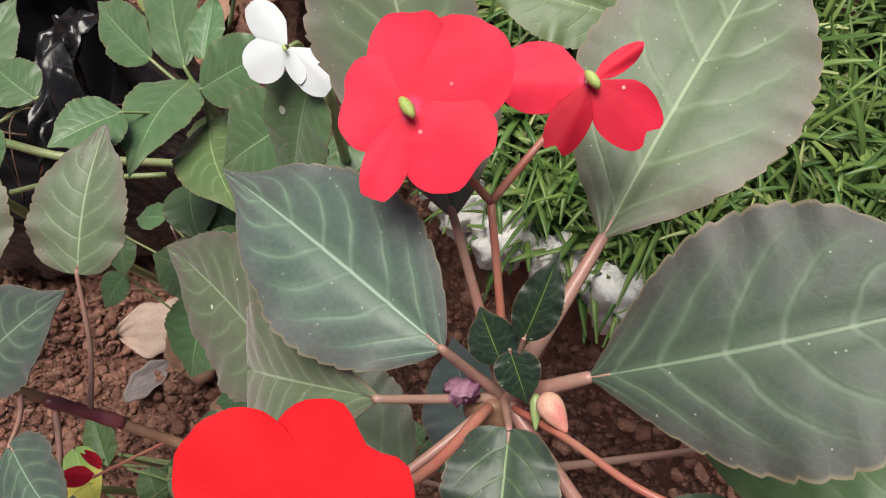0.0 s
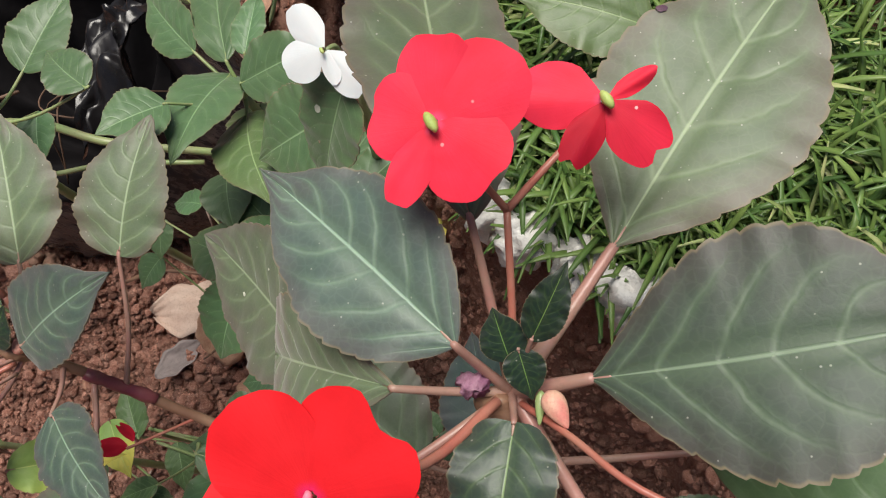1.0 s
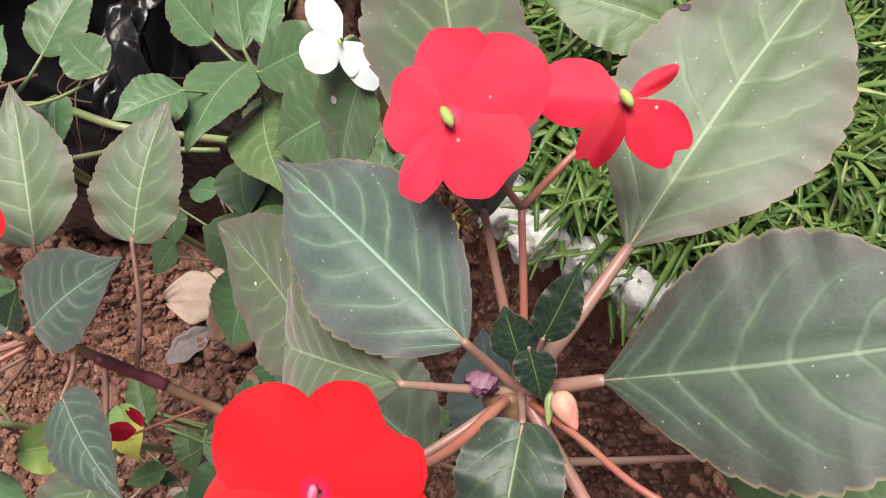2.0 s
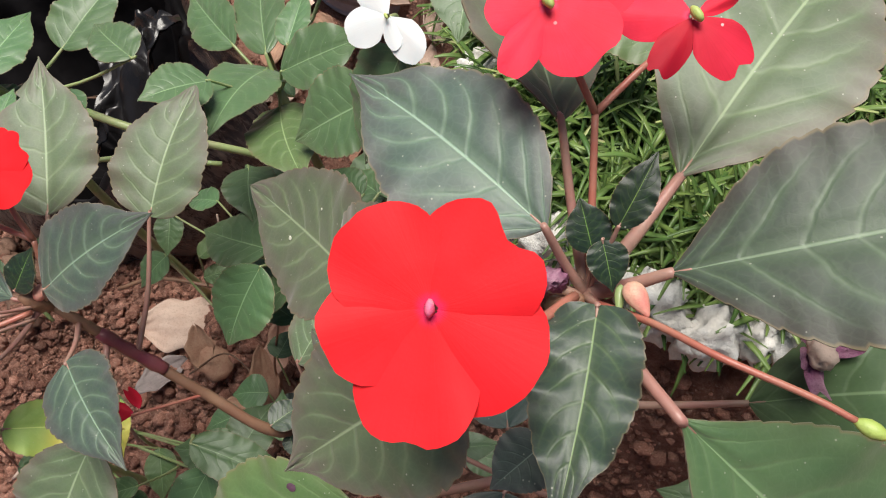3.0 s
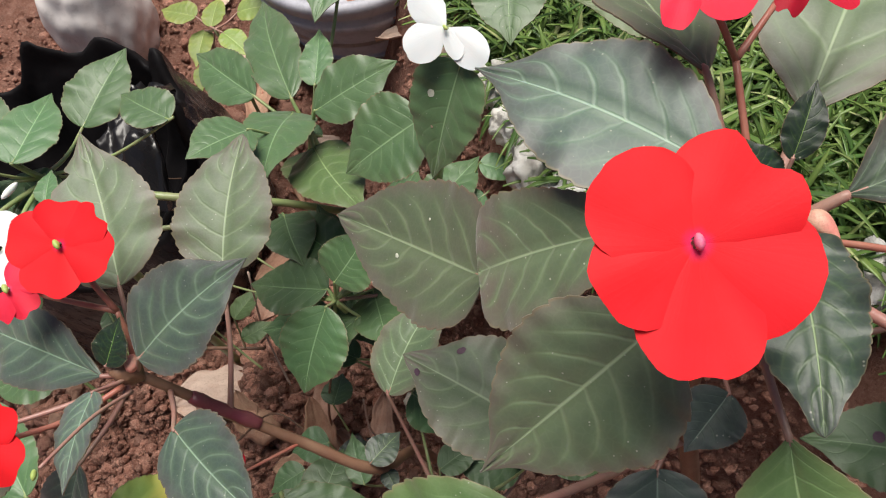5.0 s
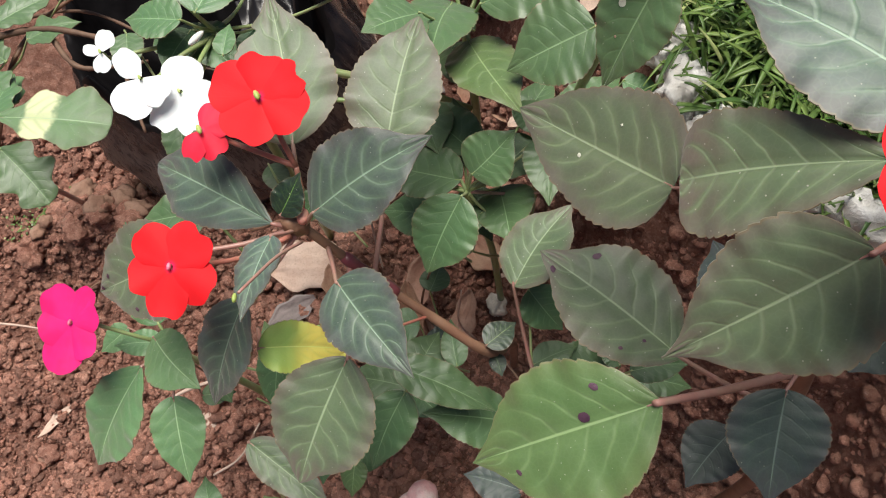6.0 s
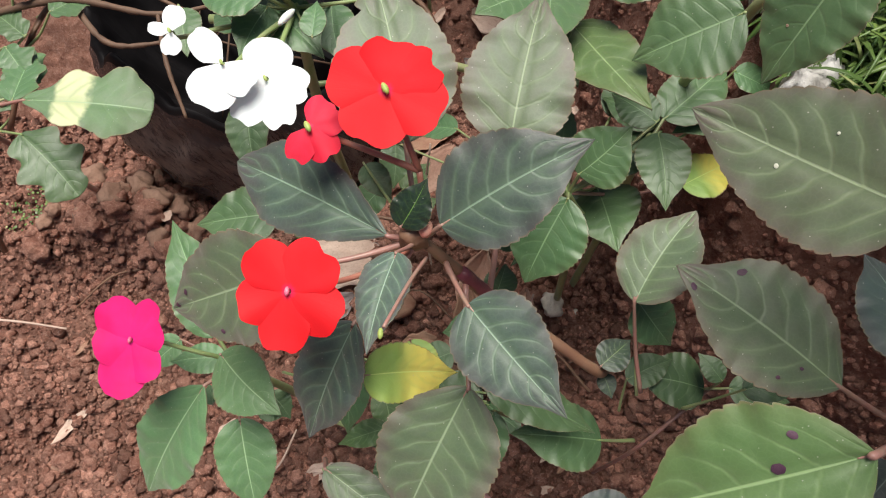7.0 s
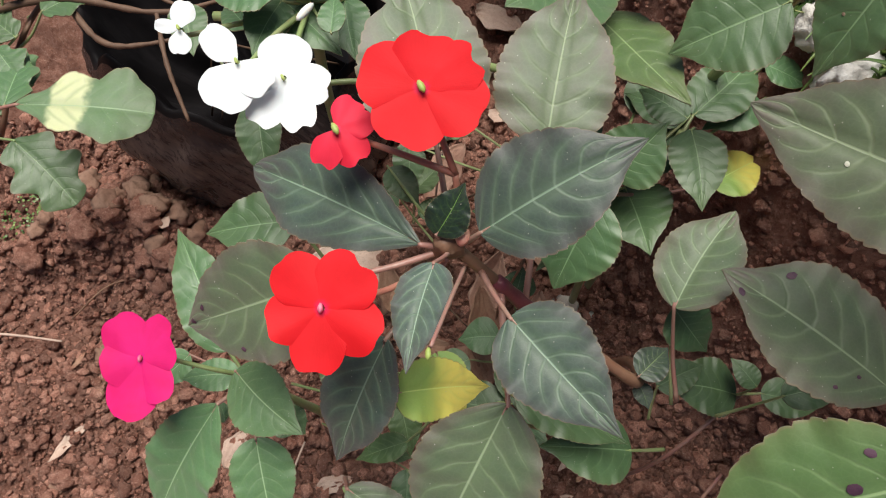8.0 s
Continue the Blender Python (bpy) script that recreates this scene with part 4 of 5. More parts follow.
leaf(mid_plant, (0.0707, 0.1703, 0.2486), (0.0948, 0.1621, 0.2413), 0.0177, -6, "green", joint=(0.0545, 0.1630, 0.2200))
leaf(mid_plant, (0.0351, 0.1498, 0.2246), (0.0060, 0.1736, 0.2153), 0.0235, 3, "green", joint=(0.0245, 0.1280, 0.2200))
leaf(mid_plant, (0.0389, 0.1511, 0.2164), (0.0208, 0.1339, 0.2134), 0.0189, 4, "green", joint=(0.0245, 0.1280, 0.2200))
leaf(mid_plant, (-0.0150, 0.0811, 0.1943), (-0.0457, 0.1002, 0.1856), 0.0208, -3, "green", joint=(0.0028, 0.0930, 0.1600))
leaf(mid_plant, (-0.0213, 0.1267, 0.2194), (-0.0324, 0.1765, 0.2206), 0.0276, -2, "green", joint=mid_hub)
leaf(mid_plant, (0.0109, 0.1617, 0.2131), (0.0318, 0.2052, 0.2068), 0.0237, 1, "green", joint=mid_hub)
back_plant = thing("balsam_plant", foot(-0.02, 0.2), "green balsam plant with a single white flower", "plant", "flowering plants")
part("stem", tube("stem", [foot(-0.02, 0.2), (-0.0200, 0.1930, 0.1800), back_hub], 0.0036, 0.0026, PETIOLE_GREEN, n=16), back_plant)
part("stem", tube("stem", [foot(0.03, 0.2), (0.0390, 0.1730, 0.2000), (0.0597, 0.1530, 0.3350)], 0.0036, 0.0026, PETIOLE_GREEN, n=16), back_plant)
leaf(back_plant, (-0.0191, 0.1738, 0.2797), (0.0129, 0.1101, 0.3026), 0.0376, -1, "light", joint=back_hub, arch=0.050, curl=-0.001, low=0.59, high=1.00, bend=0.032)
leaf(back_plant, (0.0456, 0.1392, 0.3325), (0.0042, 0.1328, 0.3065), 0.0435, 21, "green", joint=(0.0494, 0.1450, 0.3200), arch=0.050, curl=-0.001, low=0.53, high=1.02, bend=-0.003)
leaf(back_plant, (0.0663, 0.1256, 0.3780), (0.0481, 0.1031, 0.3338), 0.0374, -7, "green", joint=(0.0711, 0.1530, 0.3400), arch=0.048, curl=-0.002, low=0.39, high=1.01, bend=-0.006, spots=[(0.30, 0.45, 0.0017, PALE_SPOT), (0.55, 0.3, 0.0006, SCORCH)])
leaf(back_plant, (-0.0400, 0.1574, 0.3209), (-0.0663, 0.1357, 0.3316), 0.0336, -0, "green", joint=back_hub, arch=0.050, curl=-0.000, low=0.59, high=1.00, bend=0.001)
leaf(back_plant, (-0.0295, 0.1971, 0.2843), (-0.0340, 0.1258, 0.3190), 0.0369, 11, "green", joint=back_hub, arch=0.067, curl=0.009, low=0.52, high=0.98, bend=0.023)
leaf(back_plant, (-0.0277, 0.1984, 0.2940), (-0.0514, 0.2966, 0.2800), 0.0336, 11, "green", joint=back_hub, arch=0.057, curl=0.001, low=0.62, high=1.06, bend=-0.013)
leaf(back_plant, (-0.0512, 0.2107, 0.2868), (-0.0911, 0.2568, 0.2821), 0.0309, 27, "green", joint=back_hub, arch=0.050, curl=-0.001, low=0.66, high=1.04, bend=-0.002)
leaf(back_plant, (-0.0119, 0.1767, 0.3054), (0.0359, 0.1831, 0.3257), 0.0335, -19, "green", joint=back_hub, arch=0.045, curl=-0.005, low=0.73, high=0.99, bend=0.007)
leaf(back_plant, (0.0924, 0.1734, 0.3802), (0.0875, 0.1361, 0.3726), 0.0336, -4, "green", joint=(0.0908, 0.1930, 0.3600))
leaf(back_plant, (0.0124, 0.2814, 0.3284), (-0.0071, 0.2238, 0.3215), 0.0400, -2, "green", joint=back_hub)
leaf(back_plant, (-0.0172, 0.1904, 0.2684), (-0.0357, 0.2030, 0.2716), 0.0101, -13, "green", joint=back_hub)
leaf(back_plant, (-0.0110, 0.1923, 0.3077), (-0.0074, 0.2308, 0.3104), 0.0193, 5, "green", joint=back_hub)
leaf(back_plant, (0.1860, 0.1758, 0.3327), (0.1264, 0.1940, 0.3373), 0.0382, 17, "light", joint=(0.1870, 0.1530, 0.3100))
leaf(back_plant, (-0.0365, 0.2114, 0.2303), (-0.0114, 0.1616, 0.2424), 0.0441, 15, "light", joint=back_hub)
far_plant = thing("balsam_plant", foot(-0.16, 0.17), "green balsam plant with white flowers beside the plastic bag", "plant", "flowering plants")
part("stem", tube("stem", [foot(-0.16, 0.17), (-0.1590, 0.1580, 0.2000), far_hub], 0.0036, 0.0026, PETIOLE_GREEN, n=16), far_plant)
part("stem", tube("stem", [(-0.2210, 0.1950, 0.2500), (-0.1660, 0.1910, 0.2520), (-0.1170, 0.1770, 0.2500), (-0.0590, 0.1830, 0.2200), (-0.0231, 0.1890, 0.1900)], 0.0027, 0.0024, PETIOLE_GREEN, n=20), far_plant, "yellow-green side stem")
part("stem", tube("stem", [(-0.1890, 0.1830, 0.2000), (-0.1490, 0.1890, 0.2000), (-0.0890, 0.1930, 0.1900)], 0.0018, 0.0018, PETIOLE_GREEN, n=12), far_plant)
leaf(far_plant, (-0.1454, 0.1969, 0.2972), (-0.1239, 0.2477, 0.3027), 0.0376, -8, "green", joint=far_hub)
leaf(far_plant, (-0.1525, 0.1469, 0.3328), (-0.1444, 0.1948, 0.3273), 0.0325, -11, "green", joint=far_hub)
leaf(far_plant, (-0.1629, 0.1581, 0.3264), (-0.2049, 0.2146, 0.3337), 0.0333, 2, "green", joint=far_hub)
leaf(far_plant, (-0.1579, 0.1414, 0.3337), (-0.1927, 0.1477, 0.3264), 0.0244, 8, "green", joint=far_hub)
leaf(far_plant, (-0.1624, 0.1504, 0.3156), (-0.1717, 0.1228, 0.3143), 0.0209, 11, "green", joint=far_hub)
leaf(far_plant, (-0.1646, 0.1568, 0.3097), (-0.1354, 0.1298, 0.3056), 0.0253, -2, "green", joint=far_hub)
leaf(far_plant, (-0.1818, 0.1281, 0.2724), (-0.1752, 0.0912, 0.2572), 0.0223, -6, "green", joint=far_hub)
leaf(far_plant, (-0.1706, 0.1720, 0.2956), (-0.1745, 0.1419, 0.2944), 0.0209, 5, "green", joint=far_hub)
leaf(far_plant, (-0.2222, 0.1759, 0.2819), (-0.2144, 0.1485, 0.2780), 0.0198, 4, "green", joint=(-0.1890, 0.1330, 0.2500))
leaf(far_plant, (-0.1861, 0.1571, 0.2887), (-0.2025, 0.1769, 0.2812), 0.0173, 2, "green", joint=far_hub)
leaf(far_plant, (-0.1430, 0.1802, 0.2827), (-0.1351, 0.1478, 0.2771), 0.0234, 4, "green", joint=far_hub)
leaf(far_plant, (-0.0763, 0.1610, 0.3321), (-0.1061, 0.1865, 0.3280), 0.0252, 1, "green", joint=far_hub)
leaf(far_plant, (-0.1368, 0.1271, 0.3249), (-0.1369, 0.1463, 0.3251), 0.0118, 0, "green", joint=far_hub)
weed_plant = thing("weed", foot(-0.40, 0.19), "weed with lobed, partly cream-coloured leaves beside the bag", "plant", "flowering plants")
part("stem", tube("stem", [(-0.47, 0.13, 0.02), (-0.45, 0.15, 0.10), (-0.4290, 0.1730, 0.1400), (-0.3990, 0.1930, 0.1600)], 0.0026, 0.0020, STEM_BROWN, n=16), weed_plant, "dry brown side stem")
part("stem", tube("stem", [foot(-0.40, 0.19), (-0.4040, 0.1730, 0.1200), (-0.3990, 0.1580, 0.2100)], 0.0024, 0.0018, PETIOLE, n=14), weed_plant)
leaf(weed_plant, (-0.3328, 0.1493, 0.2303), (-0.2582, 0.1520, 0.2197), 0.0452, 3, "cream", joint=(-0.3990, 0.1580, 0.2100), lobes=0.16, teeth=7, point=0.0, low=0.85, high=0.35, ragged=0.05)
leaf(weed_plant, (-0.3555, 0.1476, 0.1933), (-0.3168, 0.1137, 0.1764), 0.0358, -0, "green", joint=(-0.3990, 0.1580, 0.1900), lobes=0.25, teeth=5, point=0.0, low=0.5, high=0.5)
leaf(weed_plant, (-0.3511, 0.1581, 0.2146), (-0.3538, 0.2027, 0.2052), 0.0271, -0, "green", joint=(-0.3990, 0.1580, 0.2000), lobes=0.25, teeth=5)
leaf(weed_plant, (-0.3674, 0.1984, 0.2138), (-0.3431, 0.1716, 0.2060), 0.0239, -0, "green", joint=(-0.3990, 0.2030, 0.2000), lobes=0.25, teeth=5)
leaf(weed_plant, (-0.3523, 0.1842, 0.1960), (-0.3763, 0.2128, 0.1939), 0.0214, 0, "green", joint=(-0.3990, 0.1580, 0.2000), lobes=0.2, teeth=5)
leaf(weed_plant, (-0.3636, 0.2129, 0.2058), (-0.3951, 0.2352, 0.2042), 0.0220, 2, "green", joint=(-0.4190, 0.1930, 0.1800), lobes=0.2, teeth=5)
leaf(weed_plant, (-0.3938, 0.1903, 0.1553), (-0.4243, 0.2051, 0.1547), 0.0188, 0, "green", joint=(-0.4190, 0.1730, 0.1400), lobes=0.2, teeth=5)
leaf(weed_plant, (-0.3450, 0.2250, 0.2150), (-0.3120, 0.2460, 0.2100), 0.0280, 6, "green", joint=(-0.372, 0.215, 0.19), lobes=0.2, teeth=6, point=0.0)
leaf(weed_plant, (-0.3700, 0.2350, 0.2200), (-0.3350, 0.2680, 0.2150), 0.0260, -8, "green", joint=(-0.385, 0.220, 0.19), lobes=0.2, teeth=6)
leaf(weed_plant, (-0.3250, 0.2600, 0.2200), (-0.2920, 0.2750, 0.2250), 0.0240, 10, "light", joint=(-0.372, 0.240, 0.19), lobes=0.15, teeth=6)
part("stem", tube("stem", [(-0.405, 0.18, 0.14), (-0.372, 0.215, 0.19), (-0.355, 0.250, 0.20), (-0.32, 0.275, 0.21)], 0.0022, 0.0014, STEM_BROWN, n=16), weed_plant, "dry brown side stem")
lime_plant = thing("seedling", foot(-0.120, 0.372), "small yellow-green seedling on littered soil", "plant", "flowering plants")
part("stem", tube("stem", [foot(-0.120, 0.372), (-0.1190, 0.3740, 0.1400), lime_hub], 0.0018, 0.0012, PETIOLE_GREEN, n=14), lime_plant)
leaf(lime_plant, (-0.1350, 0.3857, 0.2019), (-0.1672, 0.4042, 0.1981), 0.0240, 4, "lime", joint=lime_hub)
leaf(lime_plant, (-0.1225, 0.3736, 0.1999), (-0.1175, 0.4066, 0.2001), 0.0198, 2, "lime", joint=lime_hub)
leaf(lime_plant, (-0.1024, 0.3870, 0.1989), (-0.0703, 0.3842, 0.2011), 0.0232, -12, "lime", joint=lime_hub)
leaf(lime_plant, (-0.1331, 0.3844, 0.1883), (-0.1404, 0.3503, 0.1817), 0.0216, -1, "lime", joint=lime_hub)
leaf(lime_plant, (-0.1134, 0.3673, 0.1983), (-0.0917, 0.3421, 0.1916), 0.0204, 0, "lime", joint=lime_hub)
leaf(lime_plant, (-0.1552, 0.3986, 0.1379), (-0.1576, 0.3715, 0.1320), 0.0164, -2, "lime", joint=lime_hub)

# ---- flowers ----
flower(main_plant, (0.1010, -0.0205, 0.4785), 0.0385, "red", [(112, 1.06, 1.00, 0.05), (172, 1.28, 1.14, 0.08), (-124, 1.14, 1.24, 0.03), (46, 1.10, 1.12, 0.03), (-46, 1.10, 1.28, 0.17)], (0.1290, 0.0020, 0.4350),
       bend=(0, -0.004, -0.008), cup=0.04, ruffle=1.0, label="open scarlet flower with a pink eye")
flower(main_plant, (0.1190, 0.0495, 0.4790), 0.0335, "rose", [(-5, 1.08, 0.95, 0.06), (78, 0.80, 1.05, 0.10), (-58, 1.27, 1.18, 0.0), (154, 1.10, 0.52, 0.04), (-135, 1.08, 1.15, 0.10)], (0.1320, 0.0420, 0.4520),
       eye="green", cup=0.02, ruffle=0.6, stalk=0.0008, label="rose-red flower with a green pod in its middle")
flower(main_plant, (0.1540, 0.0630, 0.4620), 0.0345, "faded", [(80, 1.18, 0.88, 0.05, "rose"), (-58, 0.74, 0.26, 0.0, "rose"), (148, 1.0, 0.50, 0.14, "crimson"), (-136, 1.05, 0.78, 0.14)], (0.1320, 0.0420, 0.4520),
       eye="green", cup=-0.10, ruffle=1.3, stalk=0.0008, label="fading rose-red flower with drooping petals")
part("flower_stalk", tube("flower_stalk", [main_hub, (0.1325, 0.0210, 0.4380), (0.1320, 0.0420, 0.4520)], 0.0011, 0.0009, STEM_RED, n=14), main_plant, "forked red flower stalk")
flower(left_plant, (-0.0940, 0.0720, 0.3690), 0.0434, "red", [(73, 1.0, 1.05, 0.04), (160, 0.98, 1.15, 0.10), (-112, 1.06, 1.05, 0.08), (-8, 0.86, 1.05, 0.14), (-62, 1.0, 0.85, 0.16)], (-0.0830, 0.0550, 0.3420),
       eye="green", cup=0.06, label="open scarlet flower")
part("flower_stalk", tube("flower_stalk", [left_hub, (-0.0820, 0.0470, 0.3320), (-0.0830, 0.0550, 0.3420)], 0.0014, 0.0012, STEM_RED, n=12), left_plant, "forked red flower stalk")
flower(left_plant, (-0.1240, 0.0660, 0.3520), 0.0262, "rose", [(-30, 1.0, 0.9, 0.1), (-75, 1.05, 0.8, 0.1), (157, 1.12, 0.9, 0.12), (-141, 1.15, 1.0, 0.14)], (-0.0830, 0.0550, 0.3420),
       eye="green", cup=-0.12, ruffle=1.4, label="small fading rose-red flower")
flower(left_plant, (-0.1220, 0.0020, 0.3540), 0.0372, "red", [(110, 1.0, 0.92, 0.06), (176, 1.17, 0.95, 0.09), (-118, 1.14, 1.02, 0.05), (40, 1.07, 0.95, 0.06), (-42, 1.12, 1.12, 0.15)], (-0.0870, 0.0310, 0.3220),
       bend=(0, 0, -0.008), cup=0.04, ruffle=1.0, label="open scarlet flower with a pink eye")
flower(young_plant, (-0.2190, 0.0040, 0.2610), 0.0445, "pink", [(166, 1.28, 1.05, 0.04), (-150, 0.98, 0.80, 0.03), (108, 0.84, 0.90, 0.06), (-70, 0.76, 0.80, 0.06), (36, 1.0, 0.98, 0.05), (-30, 0.98, 0.60, 0.03)], (-0.1870, 0.0070, 0.2150),
       bend=(0.006, 0, -0.004), cup=0.04, ruffle=0.6, stalk_mat=PETIOLE_GREEN, label="magenta flower with uneven petals")
flower(back_plant, (0.0626, 0.1314, 0.3915), 0.037, "white", [(32, 1.05, 0.72, 0.03), (106, 1.05, 0.84, 0.05), (-146, 1.15, 0.78, 0.04), (-170, 0.7, 0.4, 0.0)], (0.0610, 0.1530, 0.3350),
       normal=(-0.20, -0.62, 0.76), top=(-0.10, 0.76, 0.62), eye="green", cup=0.0, ruffle=0.5, stalk_mat=PETIOLE_GREEN, label="white flower with three broad petals")
flower(far_plant, (-0.1530, 0.1040, 0.3260), 0.0394, "white", [(0, 0.9, 1.12, 0.04), (-102, 1.02, 0.85, 0.10), (150, 1.15, 0.85, 0.08), (-157, 1.2, 0.82, 0.12), (100, 0.9, 0.75, 0.06)], (-0.1520, 0.1510, 0.3100),
       eye="green", cup=0.03, stalk_mat=PETIOLE_GREEN, label="open white flower")
flower(far_plant, (-0.1690, 0.1050, 0.3350), 0.0394, "white", [(48, 0.98, 0.66, 0.04), (157, 1.08, 1.10, 0.10), (-130, 0.85, 0.8, 0.06)], (-0.1520, 0.1510, 0.3100),
       eye="green", cup=0.0, ruffle=0.8, stalk_mat=PETIOLE_GREEN, label="white flower with uneven petals")
flower(far_plant, (-0.1970, 0.1240, 0.3300), 0.024, "white", [(80, 1.0, 0.5, 0.05), (178, 0.9, 0.8, 0.08), (-5, 1.0, 0.9, 0.05)], (-0.1590, 0.1550, 0.3000),
       eye="green", cup=-0.1, ruffle=1.2, stalk_mat=PETIOLE_GREEN, label="small crumpled white flower")
part("bud", lump("bud", (-0.1440, 0.1250, 0.3400), (0.0016, 0.0050, 0.0018), PETAL["white"], 0.1, 4, 2, turn=-0.6), far_plant, "closed white bud")

# ---- a dried flower that has dropped on a leaf ----
dried = thing("dried_flower", (0.1995, 0.0068, 0.3895), "dried purple flower that has dropped onto a leaf", "flower")
for k, (ang, reach, wid) in enumerate([(25, 0.017, 0.007), (-75, 0.012, 0.005), (170, 0.013, 0.006), (110, 0.008, 0.006), (-20, 0.010, 0.006)]):
    part("petal", petal_mesh((0.1995, 0.0068, 0.3925), (0.1, -0.3, 0.9), TOP, ang, reach, wid, 0.2, PURPLE_DRY, cup=0.45, ruffle=5.0, seed=k + 7), dried)
part("flower_eye", lump("flower_eye", (0.2000, 0.0063, 0.3940), (0.004, 0.005, 0.003), PAPER_LEAF, 0.5, 3, 3, freq=2.5), dried, "pale papery middle")

# ---- the lawn and its edging ----
def build_lawn(count=13000):
    rng = np.random.default_rng(5)
    verts, faces = [], []
    made = 0
    while made < count:
        x, y = rng.uniform(0.06, 0.55), rng.uniform(-0.12, 0.50)
        g = beyond_edge(x, y)
        if g < 0.007 or g > 0.34 or rng.random() > math.exp(-g / 0.16):
            continue
        made += 1
        ang = rng.uniform(0, 2 * math.pi)
        length, w = rng.uniform(0.024, 0.050), rng.uniform(0.0008, 0.0017)
        lean = rng.uniform(0.25, 1.25)
        droop = rng.uniform(0.3, 2.1)
        root = np.array((x, y, 0.258 + rng.uniform(0, 0.03) * min(1.0, g / 0.03)))
        flat = np.array((math.cos(ang), math.sin(ang), 0.0))
        cross = np.array((-math.sin(ang), math.cos(ang), 0.0))
        p, tilt, start = root, math.pi / 2 - lean, len(verts)
        twist = rng.uniform(-0.6, 0.6)
        for k in range(7):
            f = k / 6
            d = flat * math.cos(tilt) + np.array((0, 0, math.sin(tilt)))
            up = -flat * math.sin(tilt) + np.array((0, 0, math.cos(tilt)))
            c = cross * math.cos(twist * f) + up * math.sin(twist * f)
            ww = w * (0.55 + 0.9 * f) if f < 0.6 else w * 1.1 * max(0.16, (1 - f) / 0.4) ** 0.6
            verts += [p - c * ww + up * ww * 0.35, p, p + c * ww + up * ww * 0.35, p - up * w * 0.5]
            p = p + d * length / 6
            tilt -= droop / 6
        faces += grid_faces(7, 4, start, wrap=True)
    me = mesh_of("lawn", verts, faces, BLADE)
    place("lawn", me, label="dense tufted bright-green grass with thick narrow blades", category="grass", kind="stuff")


build_lawn()
for k, (x, y, a, b, h) in enumerate([(0.089, 0.176, 0.013, 0.011, 0.012), (0.0925, 0.146, 0.016, 0.012, 0.014), (0.106, 0.118, 0.012, 0.013, 0.013), (0.124, 0.101, 0.015, 0.012, 0.014),
                                      (0.148, 0.083, 0.012, 0.011, 0.012), (0.173, 0.066, 0.017, 0.012, 0.016), (0.200, 0.052, 0.015, 0.012, 0.016), (0.219, 0.052, 0.010, 0.010, 0.013),
                                      (0.241, 0.052, 0.016, 0.014, 0.018), (0.262, -0.006, 0.011, 0.016, 0.014), (0.085, 0.207, 0.011, 0.015, 0.012)]):
    place("edging_stone", lump("edging_stone", (x + 0.006, y + (0.006 if x > 0.13 else 0.003), 0.268), (a * 1.15, b * 1.1, h * 1.2), WHITEWASH, 0.42, k + 2, 4, turn=k * 1.1, freq=2.2), label="whitewashed stone edging the lawn, chipped and dusty", category="stone", group="lawn edging")


# ---- loose soil, stones and litter ----
def build_clods(count=76000):
    rng = np.random.default_rng(11)
    bm = bmesh.new()
    bmesh.ops.create_icosphere(bm, subdivisions=1, radius=1.0)
    bv = np.array([v.co[:] for v in bm.verts])
    bf = [tuple(v.index for v in f.verts) for f in bm.faces]
    bm.free()
    verts, faces = [], []
    for k in range(count):
        near = k % 5
        x, y = (rng.uniform(-0.58, -0.06), rng.uniform(-0.16, 0.30)) if near > 2 else (rng.uniform(-0.30, 0.24), rng.uniform(-0.12, 0.30)) if near else (rng.uniform(-0.45, 0.24), rng.uniform(-0.16, 0.60))
        if beyond_edge(x, y) > -0.012:
            continue
        r = min(0.0060, 0.00115 * (1 - rng.random()) ** -0.46)
        sc = r * rng.uniform(0.65, 1.25, 3) * (1, 1, 0.75)
        p = bv * (1 + rng.uniform(-0.34, 0.34, (len(bv), 1))) + rng.uniform(-0.14, 0.14, bv.shape)
        a = rng.uniform(0, 6.3)
        rot = np.array(((math.cos(a), -math.sin(a), 0), (math.sin(a), math.cos(a), 0), (0, 0, 1)))
        p = (p * sc) @ rot.T + (x, y, soil_height(x, y) + r * 0.25)
        start = len(verts)
        verts += list(p)
        faces += [tuple(i + start for i in f) for f in bf]
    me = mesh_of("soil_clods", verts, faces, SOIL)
    place("soil_clods", me, label="loose crumbs and clods of reddish-brown earth", category="soil", kind="stuff")


build_clods()


def on_ground(x, y, lift=0.0):
    return (x, y, soil_height(x, y) + lift)


rng = np.random.default_rng(21)
for k in range(16):
    x, y = rng.uniform(-0.50, -0.10), rng.uniform(-0.10, 0.26)
    r = rng.uniform(0.004, 0.009)
    place("soil_lump", lump("soil_lump", on_ground(x, y, r * 0.3), (r * rng.uniform(0.8, 1.3), r, r * 0.75), STONE if k % 3 == 0 else SOIL, 0.45, k, 3, turn=k), label="reddish-brown lump of earth on the soil", category="stone", group="lumps on the soil")
for k in range(30):
    x, y = rng.uniform(-0.475, -0.32), rng.uniform(0.150, 0.225)
    r = rng.uniform(0.006, 0.013)
    place("soil_lump", lump("soil_lump", on_ground(x, y, r * 0.5), (r * rng.uniform(0.8, 1.4), r, r * 0.85), STONE if k % 2 else SOIL, 0.6, k + 60, 3, turn=k), label="large broken lump of reddish earth heaped against the bag", category="stone", group="lumps on the soil")
